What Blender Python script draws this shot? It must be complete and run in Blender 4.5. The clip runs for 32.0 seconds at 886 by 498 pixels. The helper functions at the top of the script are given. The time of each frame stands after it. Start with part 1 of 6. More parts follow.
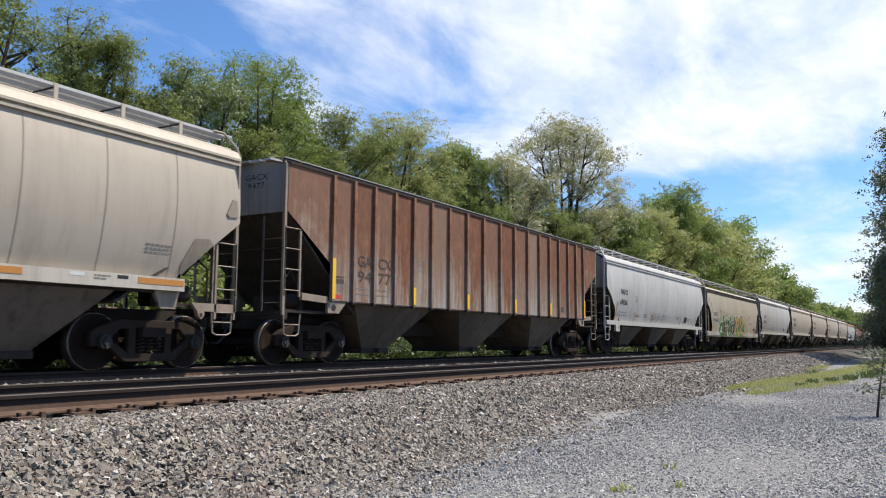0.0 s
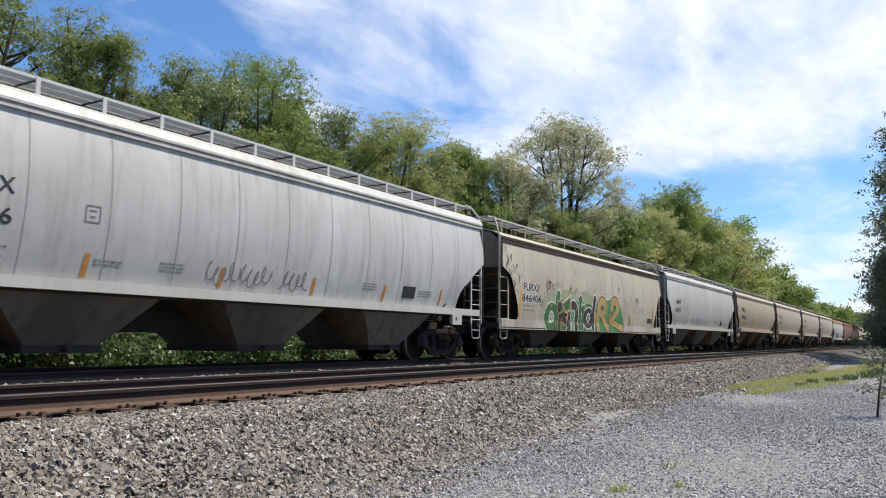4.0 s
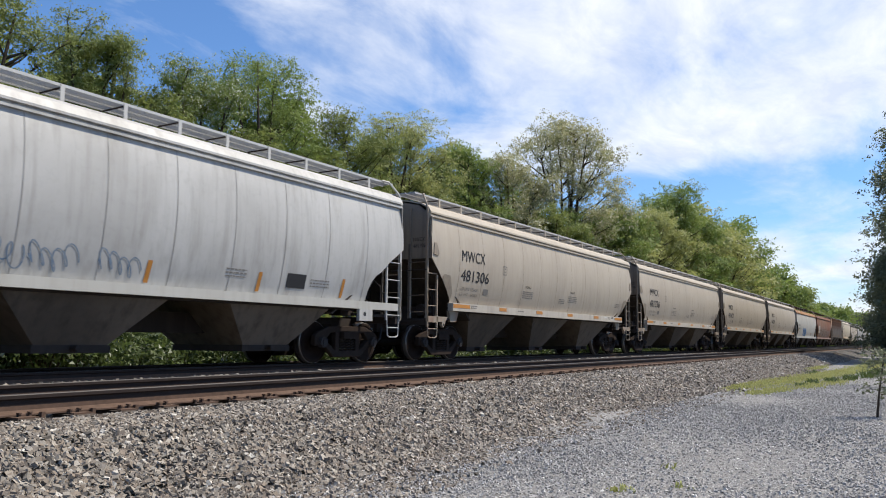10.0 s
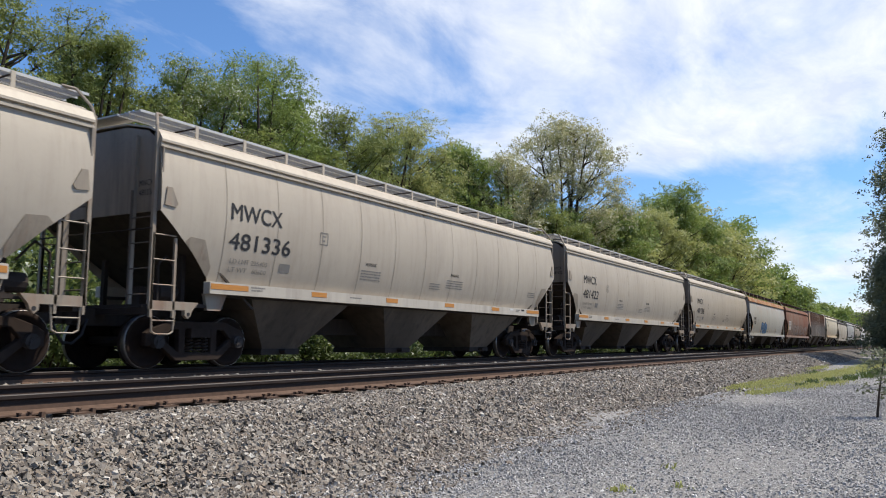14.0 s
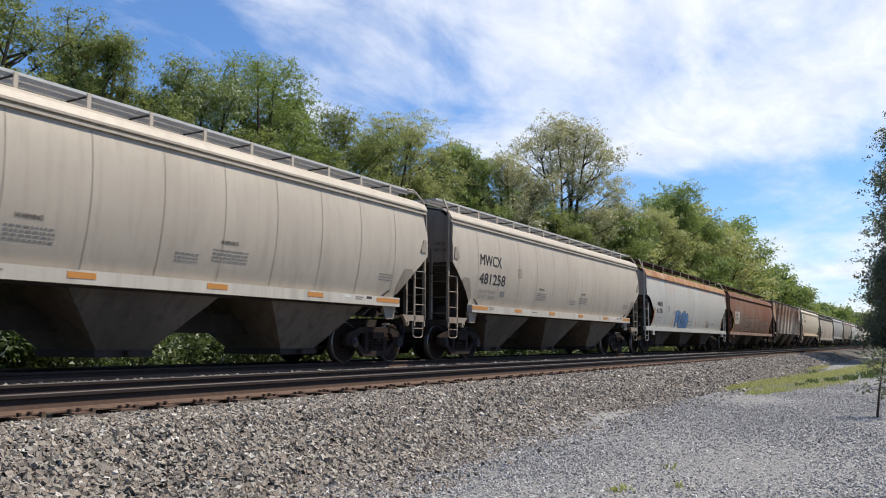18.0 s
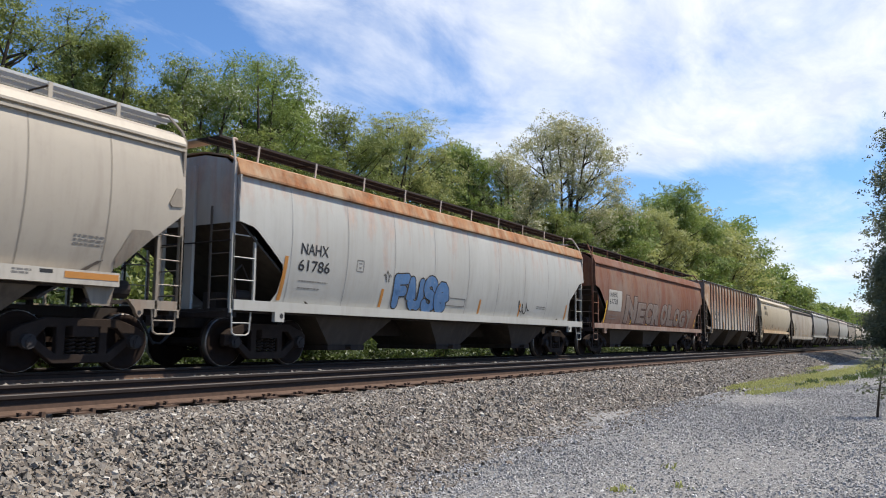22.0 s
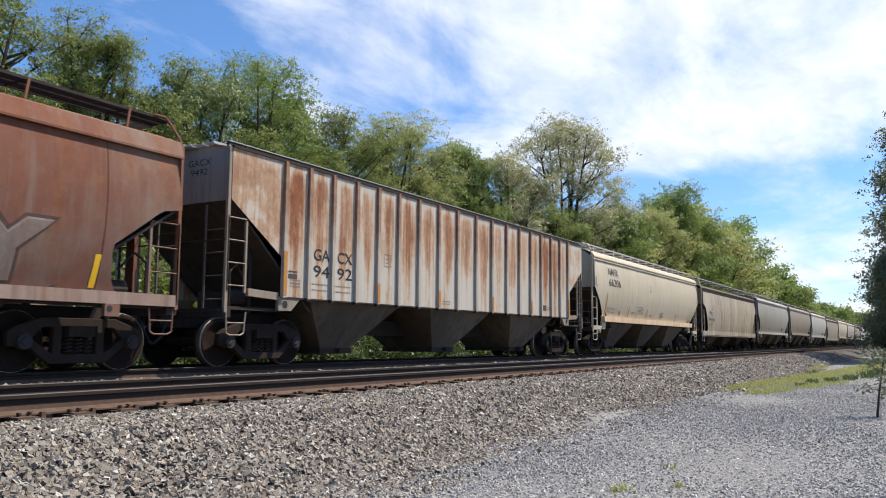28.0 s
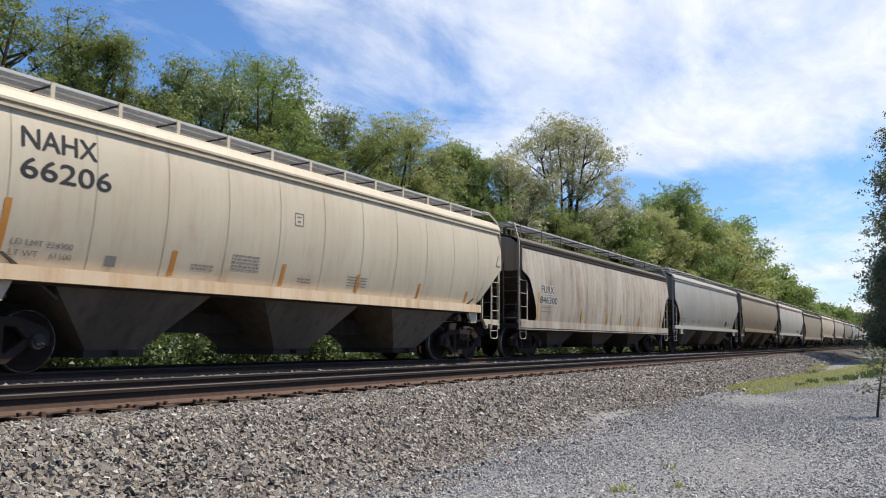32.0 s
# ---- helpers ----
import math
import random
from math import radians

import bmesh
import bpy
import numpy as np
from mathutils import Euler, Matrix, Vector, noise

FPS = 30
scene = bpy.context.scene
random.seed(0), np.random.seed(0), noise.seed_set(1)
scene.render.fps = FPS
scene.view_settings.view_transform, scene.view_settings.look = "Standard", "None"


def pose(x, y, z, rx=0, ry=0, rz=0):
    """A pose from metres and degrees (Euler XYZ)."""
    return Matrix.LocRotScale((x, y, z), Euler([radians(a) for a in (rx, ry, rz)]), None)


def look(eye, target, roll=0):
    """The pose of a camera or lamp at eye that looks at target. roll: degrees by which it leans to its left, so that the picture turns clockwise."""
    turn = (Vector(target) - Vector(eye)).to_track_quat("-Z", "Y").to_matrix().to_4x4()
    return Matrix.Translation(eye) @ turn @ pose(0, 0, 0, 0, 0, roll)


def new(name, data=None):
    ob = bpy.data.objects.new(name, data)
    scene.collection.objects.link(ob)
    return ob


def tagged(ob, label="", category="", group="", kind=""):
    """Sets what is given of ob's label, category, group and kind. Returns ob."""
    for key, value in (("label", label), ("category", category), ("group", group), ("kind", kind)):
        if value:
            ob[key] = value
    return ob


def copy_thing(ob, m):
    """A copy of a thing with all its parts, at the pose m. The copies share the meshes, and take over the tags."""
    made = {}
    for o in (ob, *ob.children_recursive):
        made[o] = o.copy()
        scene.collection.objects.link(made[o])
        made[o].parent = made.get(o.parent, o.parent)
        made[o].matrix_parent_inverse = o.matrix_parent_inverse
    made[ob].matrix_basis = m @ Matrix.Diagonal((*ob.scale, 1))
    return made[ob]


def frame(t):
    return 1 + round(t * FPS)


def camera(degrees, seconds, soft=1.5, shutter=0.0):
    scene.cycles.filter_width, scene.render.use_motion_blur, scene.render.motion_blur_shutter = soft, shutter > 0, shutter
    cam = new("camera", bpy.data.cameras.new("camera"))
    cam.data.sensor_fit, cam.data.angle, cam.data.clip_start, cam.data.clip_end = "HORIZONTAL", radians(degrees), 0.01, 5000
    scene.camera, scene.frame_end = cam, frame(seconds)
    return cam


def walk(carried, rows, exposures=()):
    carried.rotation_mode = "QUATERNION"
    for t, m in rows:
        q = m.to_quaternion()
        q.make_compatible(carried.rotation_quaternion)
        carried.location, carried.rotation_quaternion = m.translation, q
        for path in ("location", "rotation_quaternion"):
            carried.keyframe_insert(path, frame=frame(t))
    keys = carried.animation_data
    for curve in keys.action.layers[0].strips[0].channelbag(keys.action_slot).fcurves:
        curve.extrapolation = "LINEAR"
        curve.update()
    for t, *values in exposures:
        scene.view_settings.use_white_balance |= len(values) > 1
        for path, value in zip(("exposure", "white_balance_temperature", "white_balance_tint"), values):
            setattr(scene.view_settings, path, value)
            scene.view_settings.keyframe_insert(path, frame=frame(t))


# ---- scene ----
# ---- the plan: x runs along the tracks, y across them, z up; the gravel lot is z = 0 ----
RT = 0.688          # top of rail
YN, YC = 7.76, 12.04  # centre lines of the near track and of the train's track
GAUGE = 1.435


def travel(t):
    """Metres that the train has rolled after t seconds; it slows a little."""
    ks, vs = (0, 8, 16, 24, 32), (6.65, 6.53, 6.35, 6.18, 5.96)
    s = 0.0
    for a, b, va, vb in zip(ks, ks[1:], vs, vs[1:]):
        d = min(max(t - a, 0), b - a)
        s += va * d + (vb - va) * d * d / (2 * (b - a))
    return s


# ---- camera: stands still on its tripod ----
cam = camera(58.49, 32.0, soft=1.0, shutter=0.12)
YAW, PITCH = radians(59.06), radians(6.59)
AIM = (math.sin(YAW) * math.cos(PITCH), math.cos(YAW) * math.cos(PITCH), 1.2 + math.sin(PITCH))
STAND = look((0, 0, 1.2), AIM, 0.4)
walk(cam, [(0, STAND), (32, STAND)], [(0, 0.60), (3, 0.57), (8, 0.48), (19, 0.48), (23, 0.54), (28, 0.63), (32, 0.47)])

# ---- daylight ----
SUN_EL, SUN_AZ = radians(57), math.atan2(-0.70, 0.714)   # azimuth of the sun in the xy plane
SUN_DIR = Vector((math.cos(SUN_EL) * math.cos(SUN_AZ), math.cos(SUN_EL) * math.sin(SUN_AZ), math.sin(SUN_EL)))
sun = new("sun", bpy.data.lights.new("sun", "SUN"))
sun.data.energy, sun.data.angle, sun.data.color = 4.5, radians(0.6), (1.0, 0.915, 0.78)
sun.matrix_world = Matrix.Translation((20, -30, 60)) @ SUN_DIR.to_track_quat("Z", "Y").to_matrix().to_4x4()


class Nodes:
    """Short hand for building a node tree."""

    def __init__(self, tree):
        self.tree = tree
        tree.nodes.clear()

    def add(self, kind, ins=None, **props):
        n = self.tree.nodes.new(kind)
        for k, v in props.items():
            setattr(n, k, v)
        for k, v in (ins or {}).items():
            s = n.inputs[k]
            if isinstance(v, bpy.types.NodeSocket):
                self.tree.links.new(v, s)
            else:
                s.default_value = v
        return n

    def ramp(self, fac, stops, ease="LINEAR"):
        n = self.add("ShaderNodeValToRGB", {"Fac": fac})
        cr = n.color_ramp
        cr.interpolation = ease
        while len(cr.elements) < len(stops):
            cr.elements.new(0.5)
        for e, (p, c) in zip(cr.elements, stops):
            e.position = p
            e.color = (c, c, c, 1) if isinstance(c, (int, float)) else (*c, 1)
        return n.outputs["Color"]

    def mix(self, fac, a, b, blend="MIX"):
        n = self.add("ShaderNodeMix", data_type="RGBA", blend_type=blend)
        for i, v in ((0, fac), (6, a), (7, b)):
            s = n.inputs[i]
            if isinstance(v, bpy.types.NodeSocket):
                self.tree.links.new(v, s)
            else:
                s.default_value = v if i == 0 else ((*v, 1) if len(v) == 3 else v)
        return n.outputs[2]

    def math(self, op, a, b=0.0, clamp=False):
        n = self.add("ShaderNodeMath", operation=op, use_clamp=clamp)
        for i, v in ((0, a), (1, b)):
            if isinstance(v, bpy.types.NodeSocket):
                self.tree.links.new(v, n.inputs[i])
            else:
                n.inputs[i].default_value = v
        return n.outputs[0]

    def noise(self, vec, scale, detail=4.0, rough=0.55, dist=0.0, size=None):
        if size is not None:
            vec = self.add("ShaderNodeMapping", {"Vector": vec, "Scale": size}).outputs[0]
        return self.add("ShaderNodeTexNoise", {"Vector": vec, "Scale": scale, "Detail": detail, "Roughness": rough, "Distortion": dist}).outputs["Fac"]


def sky():
    w = bpy.data.worlds.new("sky")
    scene.world = w
    w.use_nodes = True
    n = Nodes(w.node_tree)
    tex = n.add("ShaderNodeTexSky", sky_type="NISHITA", sun_disc=False, sun_elevation=SUN_EL,
                sun_rotation=math.pi / 2 - SUN_AZ, air_density=1.0, dust_density=0.6, ozone_density=2.0)
    co = n.add("ShaderNodeTexCoord").outputs["Generated"]
    # thin high cloud: the direction is laid on a flat sheet overhead, so that the streaks close up towards the horizon
    sep = n.add("ShaderNodeSeparateXYZ", {0: co})
    up = n.math("ADD", n.math("MAXIMUM", sep.outputs["Z"], 0.0), 0.20)
    flat = n.add("ShaderNodeCombineXYZ", {"X": n.math("DIVIDE", sep.outputs["X"], up), "Y": n.math("DIVIDE", sep.outputs["Y"], up), "Z": 0.0}).outputs[0]
    turn = n.add("ShaderNodeMapping", {"Vector": flat, "Rotation": (0, 0, radians(35)), "Scale": (0.75, 1.15, 1.0), "Location": (2.3, 0.9, 0.0)}).outputs[0]
    big = n.noise(turn, 0.9, 3.0, 0.5, 0.3)
    fine = n.noise(turn, 2.4, 9.0, 0.60, 0.35)
    # the bank lies thickest high up beside the sun and thins out away from it
    dot = n.add("ShaderNodeVectorMath", {0: co, 1: (0.902, 0.143, 0.407)}, operation="DOT_PRODUCT").outputs["Value"]
    bank = n.ramp(dot, ((0.80, 0.0), (0.88, 0.20), (0.93, 0.45), (0.965, 0.82), (0.985, 1.0)), "EASE")
    clear = n.ramp(sep.outputs["Z"], ((0.11, 0.0), (0.145, 0.95), (0.19, 0.9), (0.235, 0.15), (0.26, 0.0)), "EASE")
    dens = n.math("ADD", n.math("ADD", n.math("MULTIPLY", big, 0.55), n.math("SUBTRACT", n.math("MULTIPLY", fine, 1.55), 0.25)), n.math("MULTIPLY", bank, 0.46))
    dens = n.math("SUBTRACT", dens, n.math("MULTIPLY", clear, 0.55))
    dens = n.math("SUBTRACT", dens, n.ramp(dot, ((0.60, 0.30), (0.78, 0.12), (0.88, 0.0)), "EASE"))
    cover = n.ramp(n.math("MULTIPLY", dens, 0.5), ((0.34, 0.0), (0.42, 0.22), (0.52, 0.62), (0.60, 0.84), (0.70, 0.97)))
    mott = n.noise(turn, 5.5, 8.0, 0.62, 0.5)
    low = n.math("MULTIPLY", n.ramp(sep.outputs["Z"], ((0.0, 0.95), (0.10, 0.9), (0.145, 0.0))), n.ramp(fine, ((0.35, 0.25), (0.6, 1.0))))
    cover = n.math("MAXIMUM", cover, low)
    col = n.mix(cover, n.mix(1.0, tex.outputs[0], (0.68, 0.93, 1.22), "MULTIPLY"), n.mix(n.ramp(mott, ((0.35, 0.0), (0.65, 1.0))), (5.7, 6.2, 7.3), (7.7, 7.9, 8.3)))
    bg = n.add("ShaderNodeBackground", {"Color": col, "Strength": 0.10})
    n.add("ShaderNodeOutputWorld", {"Surface": bg.outputs[0]})


sky()


# ---- materials ----
def surface(name, build):
    m = bpy.data.materials.new(name)
    m.use_nodes = True
    n = Nodes(m.node_tree)
    b = n.add("ShaderNodeBsdfPrincipled")
    n.add("ShaderNodeOutputMaterial", {"Surface": b.outputs[0]})
    co = n.add("ShaderNodeTexCoord").outputs["Object"]
    build(n, b, co)
    return m


def put(n, b, colour=None, rough=None, metal=None, bump=None, strength=0.3, dist=0.01):
    for key, v in (("Base Color", colour), ("Roughness", rough), ("Metallic", metal)):
        if v is None:
            continue
        if isinstance(v, bpy.types.NodeSocket):
            n.tree.links.new(v, b.inputs[key])
        else:
            b.inputs[key].default_value = (*v, 1) if isinstance(v, tuple) else v
    if bump is not None:
        k = n.add("ShaderNodeBump", {"Height": bump, "Strength": strength, "Distance": dist})
        n.tree.links.new(k.outputs[0], b.inputs["Normal"])


def paint(name, base, grime=(0.16, 0.13, 0.10), dirty=0.35, rust=0.0, rust_at=0.62, rough=0.55, patchy=0.0, high=0.0, patches=0.0, deep=1.0):
    """Weathered car paint: cloudy fading, dirt that ran down in streaks, scabs and runs of rust."""

    def build(n, b, co):
        broad = n.noise(co, 0.55, 4.0, 0.6)
        fine = n.noise(co, 9.0, 6.0, 0.65)
        runs = n.noise(co, 1.0, 5.0, 0.6, 0.2, size=(5.0, 5.0, 0.35))
        tone = n.mix(n.math("MULTIPLY", broad, 0.55), base, tuple(c * 0.72 for c in base))
        tone = n.mix(n.math("MULTIPLY", n.ramp(runs, ((0.48, 0.0), (0.72, 1.0))), dirty), tone, grime)
        tone = n.mix(n.math("MULTIPLY", n.ramp(fine, ((0.52, 0.0), (0.75, 1.0))), dirty * 0.4), tone, grime)
        if patches:
            worn = n.ramp(n.noise(co, 0.42, 6.0, 0.62, 0.5, size=(1.0, 1.0, 0.55)), ((0.44, 0.0), (0.60, 1.0)))
            tone = n.mix(n.math("MULTIPLY", worn, patches), tone, grime)
        r = rough
        if rust > 0:
            scab = n.noise(co, 0.8, 8.0, 0.68, 0.3, size=(1.0, 1.0, 0.8))
            trail = n.noise(co, 1.0, 6.0, 0.62, 0.15, size=(2.6, 2.6, 0.28))
            where = n.math("ADD", n.math("MULTIPLY", scab, 0.45), n.math("MULTIPLY", trail, 0.55))
            if patchy:   # some panels have gone further than others
                own = n.add("ShaderNodeObjectInfo").outputs["Random"]
                where = n.math("ADD", where, n.math("MULTIPLY", n.math("SUBTRACT", own, 0.5), patchy))
            if high:     # rust starts under the roof edge and runs down
                z = n.add("ShaderNodeSeparateXYZ", {0: co}).outputs["Z"]
                where = n.math("ADD", where, n.math("MULTIPLY", n.math("SUBTRACT", z, 2.5), high))
            mask = n.math("MULTIPLY", n.ramp(where, ((rust_at - 0.10, 0.0), (rust_at, 0.55), (rust_at + 0.10, 1.0))), rust, True)
            hue = n.ramp(n.noise(co, 3.0, 6.0, 0.7), tuple((p, tuple(v * deep for v in c)) for p, c in ((0.3, (0.10, 0.035, 0.016)), (0.50, (0.25, 0.088, 0.032)), (0.72, (0.44, 0.20, 0.08)))))
            tone = n.mix(mask, tone, hue)
            r = n.math("ADD", n.math("MULTIPLY", mask, 0.3), rough)
        b.inputs["Specular IOR Level"].default_value = 0.4 if rough < 0.7 else 0.2
        put(n, b, tone, r, 0.0, n.noise(co, 2.2, 3.0, 0.5), 0.12, 0.02)

    return surface(name, build)


def plain(name, base, rough=0.6, metal=0.0, vary=0.35, scale=6.0, dark=0.5, bump=0.15, gloss=None):
    def build(n, b, co):
        k = n.noise(co, scale, 6.0, 0.65)
        k2 = n.noise(co, scale * 0.13, 3.0, 0.6)
        c = n.mix(n.math("MULTIPLY", n.ramp(k, ((0.35, 0.0), (0.7, 1.0))), vary), base, tuple(v * dark for v in base))
        c = n.mix(n.math("MULTIPLY", k2, vary), c, tuple(v * dark for v in base))
        b.inputs["Specular IOR Level"].default_value = gloss if gloss is not None else 0.4 if rough < 0.7 else 0.2
        put(n, b, c, rough, metal, k, bump, 0.01)

    return surface(name, build)


# ribs of the ribbed cars stand closer towards the ends
RIB_GAPS = (0.72, 0.76, 0.82, 0.81, 0.83, 0.89, 0.95, 0.96)
RIBS = [1.39]
for gap in RIB_GAPS + (1.04,) + RIB_GAPS[::-1]:
    RIBS.append(RIBS[-1] + gap)


def panelled(name, base, grime, low, tongue, thick, wash, deep=1.0, orange=0.0, oval=False):
    """Paint of a ribbed side that rusts panel by panel: rust hangs down in tongues from the roof edge, pale runs stay beside the ribs."""

    def build(n, b, co):
        sep = n.add("ShaderNodeSeparateXYZ", {0: co})
        first, long = RIBS[0], RIBS[-1] - RIBS[0]
        u = n.math("FRACT", n.math("MULTIPLY", n.ramp(n.math("DIVIDE", n.math("SUBTRACT", sep.outputs["X"], first), long), tuple(((e - first) / long, k / 17) for k, e in enumerate(RIBS))), 17.0))
        own = n.add("ShaderNodeObjectInfo").outputs["Random"]
        rise = n.math("DIVIDE", n.math("SUBTRACT", sep.outputs["Z"], 1.33), 2.55)
        thin = n.noise(co, 1.0, 5.0, 0.6, 0.15, size=(11.0, 11.0, 0.45))
        wide = n.noise(co, 1.0, 4.0, 0.6, 0.25, size=(3.2, 3.2, 0.5))
        cloud = n.noise(co, 1.6, 6.0, 0.65, 0.3)
        ends = n.math("ADD", n.math("LESS_THAN", sep.outputs["X"], first - 0.002), n.math("GREATER_THAN", sep.outputs["X"], first + long + 0.002))
        middle = n.ramp(u, ((0.0, 0.05), (0.10, 0.0), (0.30, 0.85), (0.55, 1.0), (0.80, 0.85), (1.0, 0.30)), "EASE")
        if oval:      # one long blotch hangs in the middle of each panel
            middle = n.ramp(u, ((0.0, 0.0), (0.08, 0.0), (0.46, 1.0), (0.58, 1.0), (0.95, 0.0), (1.0, 0.0)))
            rise_end = n.math("MULTIPLY", n.math("MULTIPLY", ends, rise), 0.30)
            rise = n.ramp(rise, ((0.0, 0.0), (0.15, 0.02), (0.50, 0.36), (0.82, 0.48), (0.93, 0.36), (1.0, 0.05)), "EASE")
            rise = n.math("ADD", rise, rise_end)
        middle = n.math("MAXIMUM", middle, n.math("MULTIPLY", ends, n.ramp(cloud, ((0.35, 0.25), (0.65, 1.0)))))
        where = n.math("ADD", rise, n.math("MULTIPLY", middle, tongue))
        where = n.math("ADD", where, n.math("MULTIPLY", n.math("SUBTRACT", thin, 0.5), 0.9))
        where = n.math("ADD", where, n.math("MULTIPLY", n.math("SUBTRACT", wide, 0.5), 1.3))
        where = n.math("ADD", where, n.math("MULTIPLY", n.math("SUBTRACT", own, 0.5), 0.45))
        mottle = n.noise(co, 7.0, 8.0, 0.72, 0.4, size=(1.3, 1.3, 0.8))
        where = n.math("ADD", where, n.math("MULTIPLY", n.math("SUBTRACT", mottle, 0.5), 0.7))
        where = n.math("ADD", where, n.math("MULTIPLY", n.math("SUBTRACT", cloud, 0.5), 0.35))
        tone = n.mix(n.math("MULTIPLY", cloud, 0.5), base, tuple(c * 0.75 for c in base))
        tone = n.mix(n.math("MULTIPLY", n.ramp(thin, ((0.45, 0.0), (0.70, 1.0))), 0.45), tone, grime)
        veil = n.math("MULTIPLY", n.ramp(n.math("SUBTRACT", where, low - 0.22), ((0.0, 0.0), (0.35, 1.0))), wash)
        tone = n.mix(veil, tone, (0.22 + orange * 1.6, 0.115 + orange * 0.9, 0.065 + orange * 0.2))
        mask = n.math("MULTIPLY", n.ramp(n.math("SUBTRACT", where, low), ((0.0, 0.0), (0.18, 0.42), (0.46, 1.0))), thick)
        mask = n.math("MULTIPLY", mask, n.ramp(own, ((0.0, 0.3), (0.5, 0.8), (1.0, 1.0))))
        hue = n.ramp(n.noise(co, 4.0, 8.0, 0.75, 0.3, size=(1.6, 1.6, 0.7)), tuple((p, tuple(v * deep for v in c)) for p, c in ((0.30, (0.125, 0.040, 0.024)), (0.52, (0.235, 0.085, 0.038)), (0.74, (0.40, 0.18, 0.08)))))
        tone = n.mix(mask, tone, hue)
        b.inputs["Specular IOR Level"].default_value = 0.25
        put(n, b, tone, n.math("ADD", n.math("MULTIPLY", mask, 0.2), 0.65), 0.0, n.noise(co, 5.0, 6.0, 0.65), 0.15, 0.015)

    return surface(name, build)


TAN = paint("tan_paint", (0.425, 0.368, 0.290), grime=(0.20, 0.155, 0.115), dirty=0.26, patches=0.14)
TAN_DULL = paint("dull_tan_paint", (0.29, 0.245, 0.185), grime=(0.13, 0.10, 0.075), dirty=0.5, rust=0.3, rust_at=0.64)
CREAM = paint("cream_paint", (0.51, 0.445, 0.33), grime=(0.34, 0.25, 0.155), dirty=0.34, rust=0.35, rust_at=0.66, patches=0.2)
SEAM_CREAM = plain("cream_weld_seam", (0.46, 0.395, 0.30), 0.8, 0.0, 1.0, 3.0, 0.6)
CREAM_SILL = paint("rust_washed_cream_sill_paint", (0.66, 0.53, 0.36), grime=(0.45, 0.25, 0.10), dirty=0.6, rust=0.4, rust_at=0.62, patches=0.3)
BUFF = paint("buff_paint", (0.425, 0.382, 0.292), grime=(0.18, 0.135, 0.095), dirty=0.25, rust=0.5, rust_at=0.68, patches=0.25)
BUFF_RUST = paint("rust_run_buff_paint", (0.46, 0.405, 0.32), grime=(0.14, 0.10, 0.07), dirty=0.35, rust=0.7, rust_at=0.60, patches=0.28, deep=0.5)
SILVER = paint("pale_grey_paint", (0.47, 0.46, 0.435), grime=(0.23, 0.215, 0.19), dirty=0.5, patches=0.3)
WHITE = paint("off_white_paint", (0.43, 0.418, 0.378), grime=(0.28, 0.255, 0.21), dirty=0.36, rust=0.5, rust_at=0.655, high=0.10, patches=0.22, deep=1.6)
GREY = paint("grey_paint", (0.35, 0.335, 0.305), grime=(0.20, 0.185, 0.16), dirty=0.5, patches=0.25)
OXIDE = paint("oxide_red_paint", (0.17, 0.068, 0.043), grime=(0.20, 0.15, 0.118), dirty=0.55, rust=0.45, rust_at=0.55, rough=0.75, high=0.04, patches=0.75, deep=0.75)
RUSTY = panelled("rust_eaten_paint", (0.30, 0.272, 0.232), (0.145, 0.115, 0.092), 0.49, 0.50, 0.95, 0.60, 0.60)
STREAKED = panelled("rust_streaked_white_paint", (0.475, 0.435, 0.375), (0.33, 0.27, 0.205), 0.71, 0.62, 1.0, 0.60, 0.88, 0.12, True)
RIB_RUSTY = paint("rusted_rib_paint", (0.27, 0.22, 0.18), grime=(0.12, 0.06, 0.04), dirty=0.6, rust=0.9, rust_at=0.50, rough=0.75, high=0.06, patches=0.3, deep=0.7)
RIB_STREAKED = paint("rust_topped_rib_paint", (0.42, 0.37, 0.31), grime=(0.25, 0.16, 0.11), dirty=0.5, rust=0.95, rust_at=0.58, rough=0.75, high=0.13, deep=0.8)
RUST_BAND = paint("rusted_roof_paint", (0.38, 0.27, 0.17), grime=(0.25, 0.10, 0.04), dirty=0.5, rust=0.95, rust_at=0.50, rough=0.8)
SILL = paint("pale_sill_paint", (0.47, 0.425, 0.355), dirty=0.35, patches=0.18)
# grime of the underframe; also colours the strips drawn as shade under eaves
GRIME_AND_SHADE = paint("grimy_underframe_paint", (0.036, 0.028, 0.024), grime=(0.055, 0.042, 0.034), dirty=0.7, rough=0.85)
# slope sheets: shade under the car ends put into the colour, dirt streaks over it
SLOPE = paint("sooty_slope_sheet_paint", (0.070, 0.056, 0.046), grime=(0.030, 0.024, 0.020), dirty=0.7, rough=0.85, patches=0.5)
WORN_STEEL = paint("grimy_end_ladder_paint", (0.13, 0.112, 0.095), grime=(0.05, 0.04, 0.033), dirty=0.6, rust=0.3, rust_at=0.6, rough=0.75)
OXIDE_SILL = paint("dusty_oxide_sill_paint", (0.33, 0.245, 0.20), grime=(0.15, 0.085, 0.06), dirty=0.75, rust=0.3, rust_at=0.6, rough=0.75, patches=0.4)
BUFF_SILL = paint("scuffed_buff_sill_paint", (0.46, 0.42, 0.36), grime=(0.12, 0.10, 0.08), dirty=0.7, rust=0.25, rust_at=0.66, patches=0.45)
